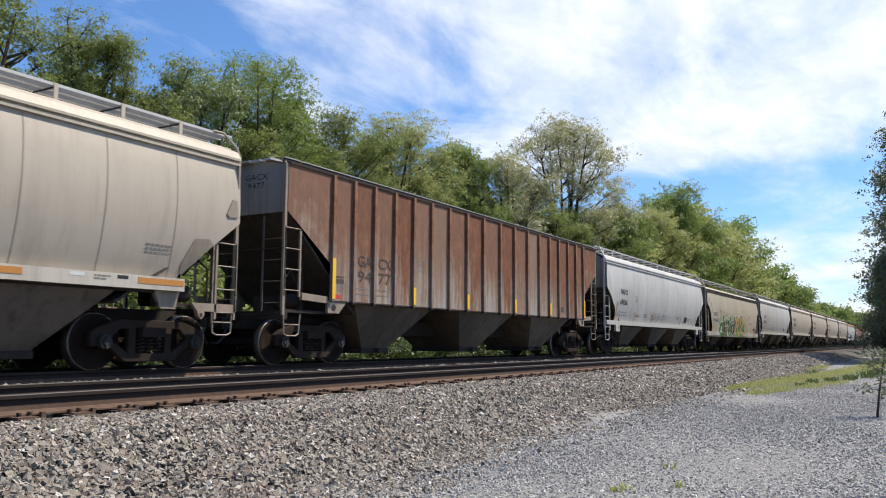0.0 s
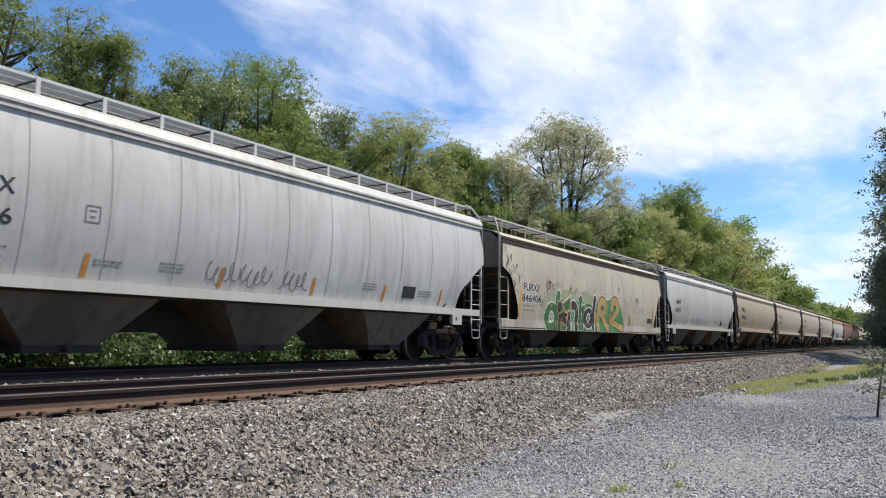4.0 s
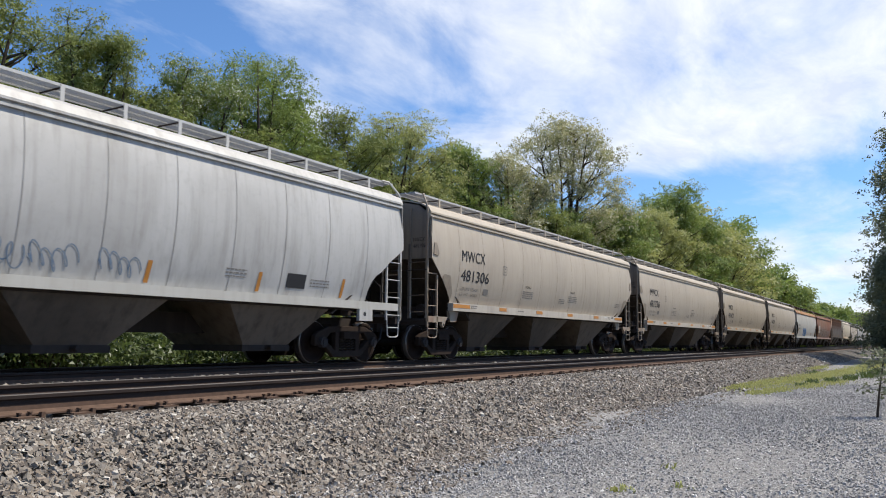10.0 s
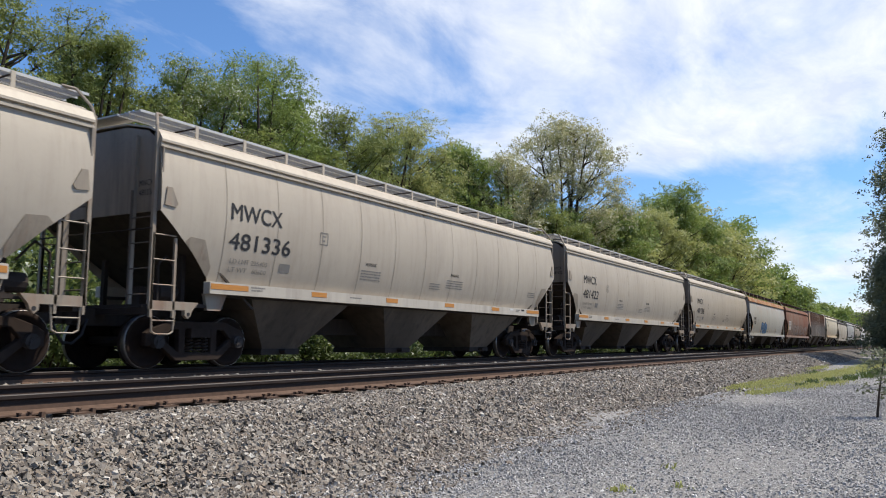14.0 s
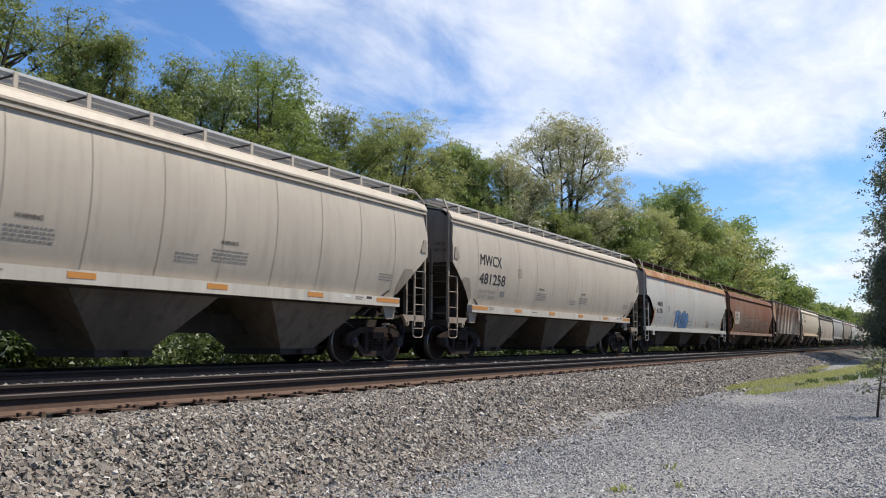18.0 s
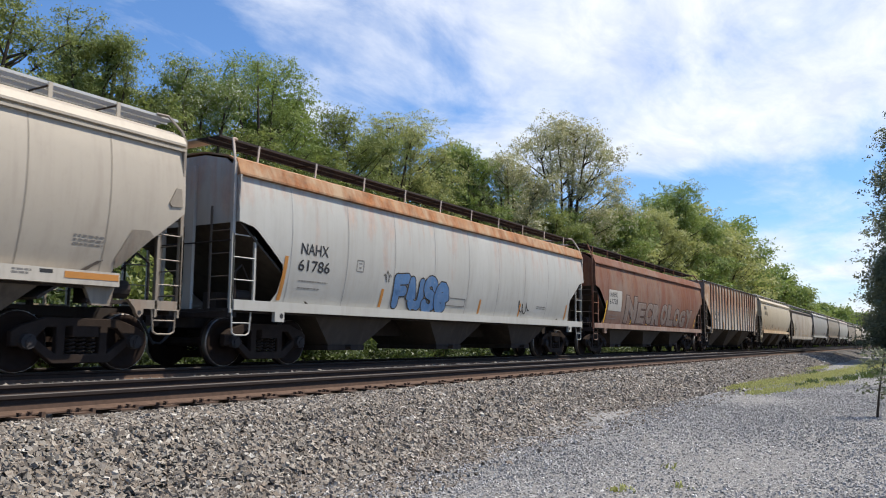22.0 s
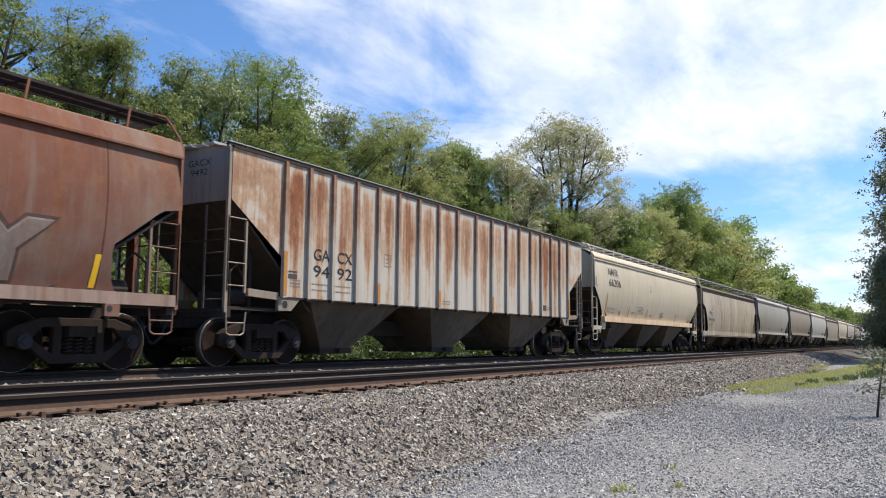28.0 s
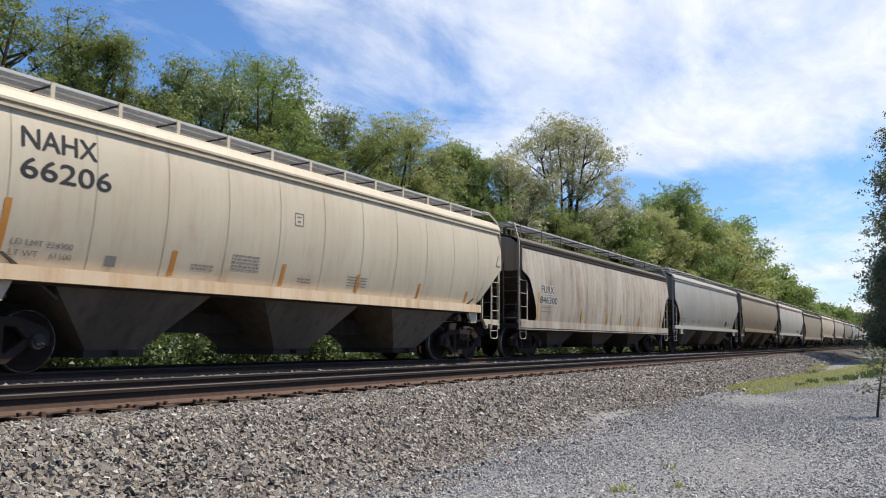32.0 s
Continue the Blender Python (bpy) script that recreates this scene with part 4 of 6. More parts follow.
def blob(cx, cz, rx, rz, rng, n=18, rough=0.12):
    return [(cx + rx * (1 + rng.uniform(-rough, rough)) * math.cos(2 * math.pi * k / n), cz + rz * (1 + rng.uniform(-rough, rough)) * math.sin(2 * math.pi * k / n)) for k in range(n)]


def stroke(pts, w):
    out = []
    for (x0, z0), (x1, z1) in zip(pts, pts[1:]):
        d = math.hypot(x1 - x0, z1 - z0) or 1.0
        a, b = -(z1 - z0) / d * w / 2, (x1 - x0) / d * w / 2
        out.append([(x0 - a, z0 - b), (x1 - a, z1 - b), (x1 + a, z1 + b), (x0 + a, z0 + b)])
    return out


def fat(pts, w):
    """A broad sprayed line as one ribbon with mitred bends and rounded ends."""
    p = [Vector(q) for q in pts]
    left, right = [], []
    for k in range(len(p)):
        d0 = (p[k] - p[max(k - 1, 0)]).normalized() if k else (p[1] - p[0]).normalized()
        d1 = (p[min(k + 1, len(p) - 1)] - p[k]).normalized() if k < len(p) - 1 else d0
        d = (d0 + d1).normalized() if (d0 + d1).length > 0.2 else d1
        n = Vector((-d.y, d.x)) * (w / 2) / max(0.6, d.dot(d1))
        left.append(p[k] + n)
        right.append(p[k] - n)
    quads = [[tuple(left[k]), tuple(left[k + 1]), tuple(right[k + 1]), tuple(right[k])] for k in range(len(p) - 1)]
    for c, a, b in ((p[0], left[0], right[0]), (p[-1], right[-1], left[-1])):
        u = a - c
        quads.append([tuple(a)] + [tuple(c + Vector((u.x * math.cos(q) - u.y * math.sin(q), u.x * math.sin(q) + u.y * math.cos(q)))) for q in (math.pi * i / 6 for i in range(1, 6))] + [tuple(b)])
    return quads


def arc(cx, cz, rx, rz, a0, a1, n=9):
    return [(cx + rx * math.cos(radians(a0 + (a1 - a0) * k / n)), cz + rz * math.sin(radians(a0 + (a1 - a0) * k / n))) for k in range(n + 1)]


def lettering(car, kind, words, x, z, wide, high, material, lift=0.005, bold=0.0, label="", name="lettering", slant=0.0):
    """Words on the near side, from the lower left corner, made to fill a width and a height."""
    c = bpy.data.curves.new("words", "FONT")
    c.body, c.offset, c.resolution_u = words, max(0.0, bold), 3
    c.fill_mode = "FRONT"
    o = bpy.data.objects.new("words", c)
    me = bpy.data.meshes.new_from_object(o)
    bpy.data.objects.remove(o)
    bpy.data.curves.remove(c)
    co = np.array([v.co for v in me.vertices])
    lo, hi = co.min(0), co.max(0)
    bm = bmesh.new()
    bm.from_mesh(me)
    bpy.data.meshes.remove(me)
    for v in bm.verts:
        u, w = (v.co.x - lo[0]) / (hi[0] - lo[0]), (v.co.y - lo[1]) / (hi[1] - lo[1])
        v.co = (x + u * wide + slant * w * high, 0, z + w * high)
    if bold < 0:      # heavier strokes: the same letters laid over themselves, a little to each side
        whole = bm.verts[:] + bm.edges[:] + bm.faces[:]
        for k, (dx, dz) in enumerate(((1, 0), (0, 1), (1, 1))):
            d = bmesh.ops.duplicate(bm, geom=whole)
            for v in d["geom"]:
                if isinstance(v, bmesh.types.BMVert):
                    v.co += Vector((-bold * high * dx, 0.0007 * (k + 1), -bold * high * dz * 0.5))
    return part(name, laid(bm, kind, material, lift), None, car, label)


def bars(x, z, wide, rows, rng, h=0.026, pitch=0.062):
    """Rows of small print that cannot be read."""
    out = []
    for k in range(rows):
        zz, xx = z - k * pitch, x
        while xx < x + wide:
            w = rng.uniform(0.03, 0.10)
            e = min(xx + w, x + wide)
            out.append(rect(xx, e, zz, zz + h))
            xx += w + 0.022
    return out


_stock = {}


def stock(key, make):
    if key not in _stock:
        _stock[key] = make()
    return _stock[key]


def wheel_shape(side):
    s = Shape()
    prof = [(0.0, 0.10), (0.02, 0.16), (0.02, 0.33), (-0.03, 0.37), (-0.03, 0.445), (0.0, WR - 0.006), (0.09, WR), (0.10, 0.485), (0.125, 0.485), (0.13, 0.37), (0.08, 0.33), (0.08, 0.16), (0.10, 0.10)]
    rings = []
    for k in range(23):
        a = 2 * math.pi * k / 22
        rings.append([(r * math.cos(a), side * (0.815 - y), r * math.sin(a)) for y, r in prof])
    return s.loft(rings, closed=True, caps=False)


def tread_shape(side):
    rings = []
    for k in range(23):
        a = 2 * math.pi * k / 22
        rings.append([(r * math.cos(a), side * y, r * math.sin(a)) for y, r in ((0.842, 0.446), (0.844, 0.451), (0.81, WR + 0.003), (0.73, WR + 0.003))])
    return Shape().loft(rings, closed=False, caps=False)


def sideframe_mesh():
    """Cast sideframe: one plate with two triangular windows and the spring opening, ribbed along its top and bottom chords."""
    outer = [(-1.12, 0.38), (-1.12, 0.60), (-1.0, 0.68), (-0.62, 0.81), (0.62, 0.81), (1.0, 0.68), (1.12, 0.60), (1.12, 0.38), (0.82, 0.40), (0.48, 0.13), (-0.48, 0.13), (-0.82, 0.40)]
    holes = [[(-0.76, 0.50), (-0.60, 0.66), (-0.43, 0.67), (-0.43, 0.27)], [(0.76, 0.50), (0.43, 0.27), (0.43, 0.67), (0.60, 0.66)], [(-0.29, 0.68), (0.29, 0.68), (0.29, 0.27), (-0.29, 0.27)]]
    bm = bmesh.new()
    edges = []
    for o in [outer] + holes:
        vs = [bm.verts.new((x, -0.05, z)) for x, z in o]
        edges += [bm.edges.new((a, b)) for a, b in zip(vs, vs[1:] + vs[:1])]
    bmesh.ops.triangle_fill(bm, use_beauty=True, edges=edges, normal=(0, -1, 0))
    ext = bmesh.ops.extrude_face_region(bm, geom=bm.faces[:])
    for v in ext["geom"]:
        if isinstance(v, bmesh.types.BMVert):
            v.co.y = 0.07
    bmesh.ops.recalc_face_normals(bm, faces=bm.faces[:])
    rim = [e for e in bm.edges if e.is_manifold and e.calc_face_angle(0) > 1.0]
    bmesh.ops.bevel(bm, geom=rim, offset=0.012, segments=1, affect="EDGES")
    me = bpy.data.meshes.new("sideframe")
    bm.to_mesh(me)
    bm.free()
    me.materials.append(IRON)
    return me


def spring_shape():
    pts = [(0.065 * math.cos(a), 0.065 * math.sin(a), 0.27 + 0.26 * a / (2 * math.pi * 4.5)) for a in np.linspace(0, 2 * math.pi * 4.5, 37)]
    ring_of = lambda p, q: [(p[0] + 0.016 * math.cos(k * math.pi / 2) * q[0], p[1] + 0.016 * math.cos(k * math.pi / 2) * q[1], p[2] + 0.016 * math.sin(k * math.pi / 2)) for k in range(4)]
    return Shape().loft([ring_of(p, (p[0] / 0.065, p[1] / 0.065)) for p in pts])


def bogie(car, xc):
    """One truck: bolster, two sideframes with their springs, and two wheelsets that turn."""
    me = stock("bolster", lambda: mesh_of("bolster", Shape().box(-0.22, 0.22, -1.14, 1.14, 0.53, 0.69).box(-0.3, 0.3, -0.35, 0.35, 0.6, 0.86), IRON))
    t = part("truck", me, None, car, "cast iron truck with coil springs")
    t.location = (xc, 0, 0)
    for y in (-1.02, 1.02):
        f = part("sideframe", stock("sideframe", sideframe_mesh), None, t)
        f.location = (0, y, 0)
        for dx in (-0.17, 0.0, 0.17):
            p = part("coil_spring", stock("spring", lambda: mesh_of("coil_spring", spring_shape(), SPRING)), None, t)
            p.location = (dx, y, 0)
    b = part("brake_beam", stock("beam", lambda: mesh_of("brake_beam", Shape().box(-0.55, -0.45, -0.7, 0.7, 0.36, 0.44).box(0.45, 0.55, -0.7, 0.7, 0.36, 0.44), IRON)), None, t)
    sets = []
    for dx in (-0.90, 0.90):
        w = part("wheelset", stock("axle", lambda: mesh_of("axle", Shape().tube((0, -1.1, 0), (0, 1.1, 0), 0.085, 10), IRON)), None, car, "steel axle with two wheels")
        w.location = (xc + dx, 0, WR)
        for side in (-1, 1):
            part("wheel_tread", stock(("tread", side), lambda: mesh_of("wheel_tread", tread_shape(side), TREAD, True)), None, w, "bright worn wheel tread")
            wheel = part("wheel", stock(("wheel", side), lambda: mesh_of("wheel", wheel_shape(side), WHEEL, True)), None, w)
            k = part("bearing_cap", stock(("cap", side), lambda: mesh_of("bearing_cap", Shape().tube((0, side * 1.04, 0), (0, side * 1.15, 0), 0.115, 12).tube((0, side * 1.15, 0), (0, side * 1.17, 0), 0.06, 6)
                                                                      .box(-0.015, 0.015, side * 1.155 - 0.02, side * 1.155 + 0.02, -0.09, 0.09), GREY_CAP)), None, w)
        sets.append((w, xc + dx))
    return sets


SPRING = plain("spring_steel", (0.045, 0.034, 0.028), 0.85, 0.0, 0.4, 12.0, 0.5, 0.15, 0.1)
GREY_CAP = plain("bearing_cap_steel", (0.050, 0.044, 0.042), 0.8, 0.0, 0.4, 12.0, 0.5, 0.15, 0.15)
ROLLING = []   # wheelsets with their place on the car
CARS = []      # cars with the place of their leading end at the start


def ladder(car, x0, x1, y, z0, z1, rungs, material, label):
    """Two stiles and rungs on the side of the car."""
    s = Shape()
    for x, top in ((x0, z1), (x1, z1 - 0.05)):
        s.box(x - 0.022, x + 0.022, y - 0.03, y + 0.012, z0, top)
    l = part("ladder", s, material, car, label)
    for z in rungs:
        part("rung", Shape().tube((x0, y - 0.02, z), (x1, y - 0.02, z), 0.013, 6), material, l)
    return l


def car_end(car, kind, L, rear, paint_m, bottom, end_m):
    """End wall, slope sheet, ladders, steps, draft gear of one end. rear mirrors it."""
    m = (lambda x: L - x) if rear else (lambda x: x)
    lo, top = FORM[kind][0], FORM[kind][1]
    brk = [z for z, c in CUT[kind] if c <= 0.06][0]
    w = half_width(kind, brk) - 0.02
    # upright end wall with a cambered top
    cam_ = 0.3 if kind == "ribbed" else 1.0
    out = [(-w, brk), (w, brk), (w, top), (w * 0.75, top + 0.32 * cam_), (w * 0.4, top + 0.44 * cam_), (-w * 0.4, top + 0.44 * cam_), (-w * 0.75, top + 0.32 * cam_), (-w, top)]
    s = Shape()
    s.v += [(m(0.015), y, z) for y, z in out] + [(m(0.045), y, z) for y, z in out]
    n = len(out)
    s.f += [tuple(range(n)), tuple(range(2 * n - 1, n - 1, -1))] + [(k, n + k, n + (k + 1) % n, (k + 1) % n) for k in range(n)]
    part("end_wall", s, end_m, car)
    for y, half in {"slant": ((-0.95, 0.035), (0.95, 0.035)), "chamfer": ((-0.35, 0.11), (0.45, 0.11))}.get(kind, ()):
        s = Shape().box(min(m(-0.05), m(0.015)), max(m(-0.05), m(0.015)), y - half, y + half, 1.05, top + 0.25)
        part("end_post", s, end_m, car)
    s = Shape()
    a, b = (0.03, brk), (2.35, 1.05)
    s.loft([[(m(x + dx), y, z + dz) for dx, dz in ((0, 0), (0.03, 0.03))] + [(m(x + 0.03), -y, z + 0.03), (m(x), -y, z)] for (x, z), y, dx, dz in ((a, w - 0.03, 0, 0), (b, 1.40, 0, 0))], closed=True)
    part("slope_sheet", s, SLOPE, car, "sloping end sheet coloured dark for its shade")
    # corner post and side ladder, near and far
    for side in (-1, 1):
        y = side * 1.49
        post = Shape().box(min(m(-0.07), m(-0.005)), max(m(-0.07), m(-0.005)), y - 0.03, y + 0.03, 0.98 if kind != "deep" else 0.87, FORM[kind][1] + (0.22 if kind != "ribbed" else 0.0))
        bt = FORM[kind][5]
        zt = FORM[kind][1] + (0.2 if kind != "ribbed" else -0.12)
        post.path([(m(-0.04), y, zt), (m(-0.02), y * 0.97, zt + 0.16), (m(0.12), side * 1.25, bt - 0.02), (m(0.3), side * 1.16, bt)], 0.026)
        part("corner_post", post, paint_m, car)
        far = 0.42 if kind in ("slant", "ribbed") else 0.52
        hi = {"slant": 2.22, "round": 2.34, "deep": 2.42, "chamfer": 2.42, "ribbed": 2.72}[kind]
        zs = [hi - 0.02 - 0.41 * k for k in range(4)]
        ladder(car, m(-0.03), m(far), y, zs[-1] - 0.12, hi, zs, paint_m, "steel side ladder")
        # stirrup below the ladder
        st = Shape().path([(m(0.0), y, 1.0), (m(0.02), y, 0.62), (m(0.10), y, 0.58), (m(0.36), y, 0.58), (m(0.44), y, 0.62), (m(0.48), y, 1.0)], 0.016)
        st.tube((m(0.02), y, 0.80), (m(0.45), y, 0.80), 0.014)
        part("stirrup_step", st, paint_m, car)
    # end ladder rungs and the wire across the end
    e = part("end_ladder", Shape().box(min(m(-0.075), m(-0.05)), max(m(-0.075), m(-0.05)), -0.985, -0.945, 1.0, 2.95), WORN_STEEL, car, "grimy ladder stile on the end")
    for k in range(4):
        part("rung", Shape().tube((m(-0.065), -1.46, 1.22 + 0.42 * k), (m(-0.065), -0.96, 1.22 + 0.42 * k), 0.012, 5), WORN_STEEL, e)
    part("end_handrail", Shape().tube((m(-0.09), -1.5, 2.28), (m(-0.09), 1.5, 2.28), 0.014), GRIME_AND_SHADE, car)
    for y in (-1.05, 1.05):
        part("slope_support", Shape().box(min(m(0.92), m(1.0)), max(m(0.92), m(1.0)), y - 0.05, y + 0.05, 1.0, brk - 0.62), GRIME_AND_SHADE, car, "upright strut under the slope sheet")
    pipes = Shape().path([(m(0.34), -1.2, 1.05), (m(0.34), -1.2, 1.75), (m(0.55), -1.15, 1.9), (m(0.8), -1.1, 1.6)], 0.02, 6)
    part("brake_pipe", pipes, GRIME_AND_SHADE, car)
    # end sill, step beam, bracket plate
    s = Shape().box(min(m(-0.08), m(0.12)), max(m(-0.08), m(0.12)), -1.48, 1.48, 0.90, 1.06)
    part("end_sill", s, GRIME_AND_SHADE, car)
    if kind in ("slant", "ribbed"):
        for side in (-1, 1):
            y0, y1 = sorted((side * 1.44, side * 1.52))
            if kind == "slant":
                s = Shape().prism([(m(x), z) for x, z in ((-0.06, 0.98), (0.66, 0.98), (0.66, 0.90), (0.73, 0.84), (0.79, 0.90), (0.82, 0.98), (0.95, 1.12), (-0.06, 1.12))], y0, y1)
            else:
                s = Shape().prism([(m(x), z) for x, z in ((0.50, 1.30), (1.30, 1.26), (1.30, 1.40), (0.50, 1.44))], y0, y1)
            beam = part("step_beam", s, paint_m, car)
            if kind == "slant" and side < 0:
                part("lug_hole", Shape().disc(m(0.735), -1.518, 0.915, 0.035, -1.523, 12), BLACK, beam)
    if kind == "slant":
        for side in (-1, 1):
            if side < 0:
                decal(car, "corner_gusset", kind, [[(m(x), z) for x, z in ((0.56, 2.13), (0.66, 2.22), (0.98, 2.20), (1.20, 1.74), (1.18, 1.60), (1.14, 1.58))]], paint_m, 0.014, "welded corner gusset plate")
            y0, y1 = sorted((side * 1.36, side * 1.44))
            part("bolster_web", Shape().prism([(m(x), z) for x, z in ((1.15, 1.29), (1.66, 1.29), (1.52, 1.0), (1.22, 1.0))], y0, y1), paint_m, car, "dusty bracket plate under the sill")
            y = side * (half_width(kind, 2.8) + 0.012)
            s = Shape().prism([(m(x), z) for x, z in ((0.10, 2.98), (0.20, 2.98), (0.33, 2.72), (0.28, 2.66), (0.06, 2.68))], y - 0.008, y + 0.008)
            part("corner_gusset", s, paint_m, car)
    if kind in ("round", "chamfer"):
        z0, z1, xa, xb = (0.93, 1.19, 1.12, 1.60) if kind == "round" else (0.84, 1.03, 1.06, 1.32)
        s = Shape().box(min(m(xa), m(xb)), max(m(xa), m(xb)), -1.55, -1.47, z0, z1).box(min(m(xa), m(xb)), max(m(xa), m(xb)), 1.47, 1.55, z0, z1)
        p = part("jacking_pad", s, paint_m, car)
        h = Shape().disc(m((xa + xb) / 2 + 0.05), -1.548, (z0 + z1) / 2 + 0.02, 0.05, -1.553, 12)
        part("pad_hole", h, BLACK, p)
    if kind == "ribbed":
        for side in (-1, 1):
            y0, y1 = sorted((side * 1.46, side * 1.53))
            s = Shape().prism([(m(x), z) for x, z in ((1.30, 1.33), (1.95, 1.33), (1.66, 1.06), (1.30, 1.06))], y0, y1)
            p = part("jacking_pad", s, paint_m, car)
            if side < 0:
                part("pad_hole", Shape().disc(m(1.48), -1.528, 1.18, 0.075, -1.534, 14), BLACK, p)
    # draft sill, coupler, uncoupling rod, hose
    s = Shape().box(min(m(-0.34), m(2.6)), max(m(-0.34), m(2.6)), -0.19, 0.19, 0.72, 1.02)
    part("draft_sill", s, GRIME_AND_SHADE, car)
    s = Shape().box(min(m(-0.50), m(-0.30)), max(m(-0.50), m(-0.30)), -0.09, 0.09, 0.79, 0.96).box(min(m(-0.655), m(-0.48)), max(m(-0.655), m(-0.48)), -0.16, 0.15, 0.74, 1.0)
    part("coupler", s, IRON, car, "cast knuckle coupler")
    s = Shape().path([(m(-0.14), -1.45, 1.02), (m(-0.18), -0.7, 0.98), (m(-0.34), -0.12, 1.03)], 0.014)
    part("uncoupling_rod", s, GRIME_AND_SHADE, car)
    s = Shape().path([(m(-0.30), -0.30, 0.82), (m(-0.42), -0.34, 0.55), (m(-0.55), -0.30, 0.42), (m(-0.63), -0.22, 0.44)], 0.024)
    part("air_hose", s, BLACK, car, "black rubber air hose")
    # brake gear on the end platform
    s = Shape().tube((m(0.55), -0.9, 1.30), (m(0.95), -0.9, 1.30), 0.15, 12).box(min(m(0.5), m(1.0)), max(m(0.5), m(1.0)), -0.55, -0.2, 1.08, 1.4)
    s.box(min(m(0.1), m(1.6)), max(m(0.1), m(1.6)), -1.42, -1.3, 1.04, 1.10)
    part("brake_gear", s, GRIME_AND_SHADE, car)


def end_marks(car, kind, words, at, wide, high, ink):
    """Words on the leading end wall; at is the place of their left end across the car and their height."""
    c = bpy.data.curves.new("words", "FONT")
    c.body, c.resolution_u, c.fill_mode = words, 3, "FRONT"
    o = bpy.data.objects.new("words", c)
    me = bpy.data.meshes.new_from_object(o)
    bpy.data.objects.remove(o)
    bpy.data.curves.remove(c)
    co = np.array([v.co for v in me.vertices])
    lo, hi = co.min(0), co.max(0)
    for v in me.vertices:
        u, w = (v.co.x - lo[0]) / (hi[0] - lo[0]), (v.co.y - lo[1]) / (hi[1] - lo[1])
        v.co = (0.010, at[0] - u * wide, at[1] + w * high)
    me.materials.append(ink)
    return part("end_lettering", me, None, car, "small stencilled marks on the end wall")


def hopper_car(kind, L, at, skin, sill_m, label, roof_m=None, bays=3, seams=11, seam_m=None, under=None, yellow=False, end_m=None, group="covered hopper cars of the train"):
    """A covered hopper with all its parts; returns the car for its lettering."""
    lo, top, s0, s1, inset, board, pitch = FORM[kind]
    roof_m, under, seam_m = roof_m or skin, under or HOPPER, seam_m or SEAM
    car = thing("hopper_car", pose(at, YC, RT), label, "rail car", group)
    CARS.append((car, at))
    # side sheets in panels, the far side in one
    if kind == "ribbed":
        edges = RIBS
    else:
        edges = [1.42 + (L - 2.84) * k / (seams - 1) for k in range(seams)]
    even = np.linspace(lo, top, 13).tolist()
    bend = [z for z, _ in CUT[kind] if lo < z < top]
    zs = sorted(bend + [z for z in even if all(abs(z - b) > 0.05 for b in bend)])
    cols = [None, *edges, None]
    for i in range(len(cols) - 1):
        rows = []
        for z in (zs if None in (cols[i], cols[i + 1]) else even):
            xa = cut(kind, z) if cols[i] is None else cols[i]
            xb = L - cut(kind, z) if cols[i + 1] is None else cols[i + 1]
            rows.append([on_side(kind, xa + (xb - xa) * u, z, 0.0) for u in (0, 0.5, 1)])
        part("side_panel", Shape().grid(rows), skin, car, smooth=kind != "ribbed")
    rows = [[(x, -y, z) for x, y, z in (on_side(kind, cut(kind, z), z, 0), on_side(kind, L / 2, z, 0), on_side(kind, L - cut(kind, z), z, 0))] for z in zs]
    part("far_side", Shape().grid(rows), skin, car, smooth=True)
    if kind == "ribbed":
        rib = mesh_of("rib", Shape().prism([(-0.045, lo - 0.02), (0.045, lo - 0.02), (0.045, top), (-0.045, top)], -1.60, -1.525), RIB_RUSTY if skin is RUSTY else RIB_STREAKED)
        for x in edges:
            part("rib", rib, None, car).location = (x, 0, 0)
        foot = mesh_of("rib_foot", Shape().box(-0.06, 0.06, -1.59, -1.5, lo - 0.06, lo), GRIME_AND_SHADE)
        for x in edges[1:-1]:
            part("rib_foot", foot, None, car).location = (x, 0, 0)
        part("bottom_flange", Shape().box(1.34, L - 1.34, -1.545, -1.45, lo - 0.03, lo), GRIME_AND_SHADE, car)
    else:
        seam = mesh_of("seam", Shape().grid([[on_side(kind, -0.009, z, 0.004), on_side(kind, 0.009, z, 0.004)] for z in even]), seam_m)
        for x in edges:
            part("seam", seam, None, car).location = (x, 0, 0)
    # side sills
    for side in (-1, 1):
        if kind == "ribbed":
            break
        y0, y1 = sorted((side * 1.40, side * (1.545 if kind != "slant" else 1.56)))
        s = Shape().prism([(inset, s0), (L - inset, s0), (L - inset, s1 - 0.012), (L - inset - 0.012, s1), (inset + 0.012, s1), (inset, s1 - 0.012)], y0, y1)
        part("side_sill", s, sill_m, car)
        s = Shape().box(inset + 0.1, L - inset - 0.1, *sorted((side * 1.30, side * 1.42)), s0 - 0.04, s0 + 0.02)
        part("sill_flange", s, GRIME_AND_SHADE, car)
    # roof with eaves
    arc = [(-1.47, top + 0.27), (-1.25, top + 0.38), (-0.7, top + 0.50), (0.0, top + 0.53)]
    if kind == "ribbed":
        arc = [(-1.50, top + 0.01), (-1.1, top + 0.10), (-0.6, top + 0.16), (0.0, top + 0.17)]
    arc = arc + [(-y, z) for y, z in arc[-2::-1]]
    low_arc = [(y * 0.985, z - 0.03) for y, z in arc[::-1]]
    s = Shape().loft([[(x, y, z) for y, z in arc + low_arc] for x in (0.0, L)])
    part("roof", s, roof_m, car, smooth=False)
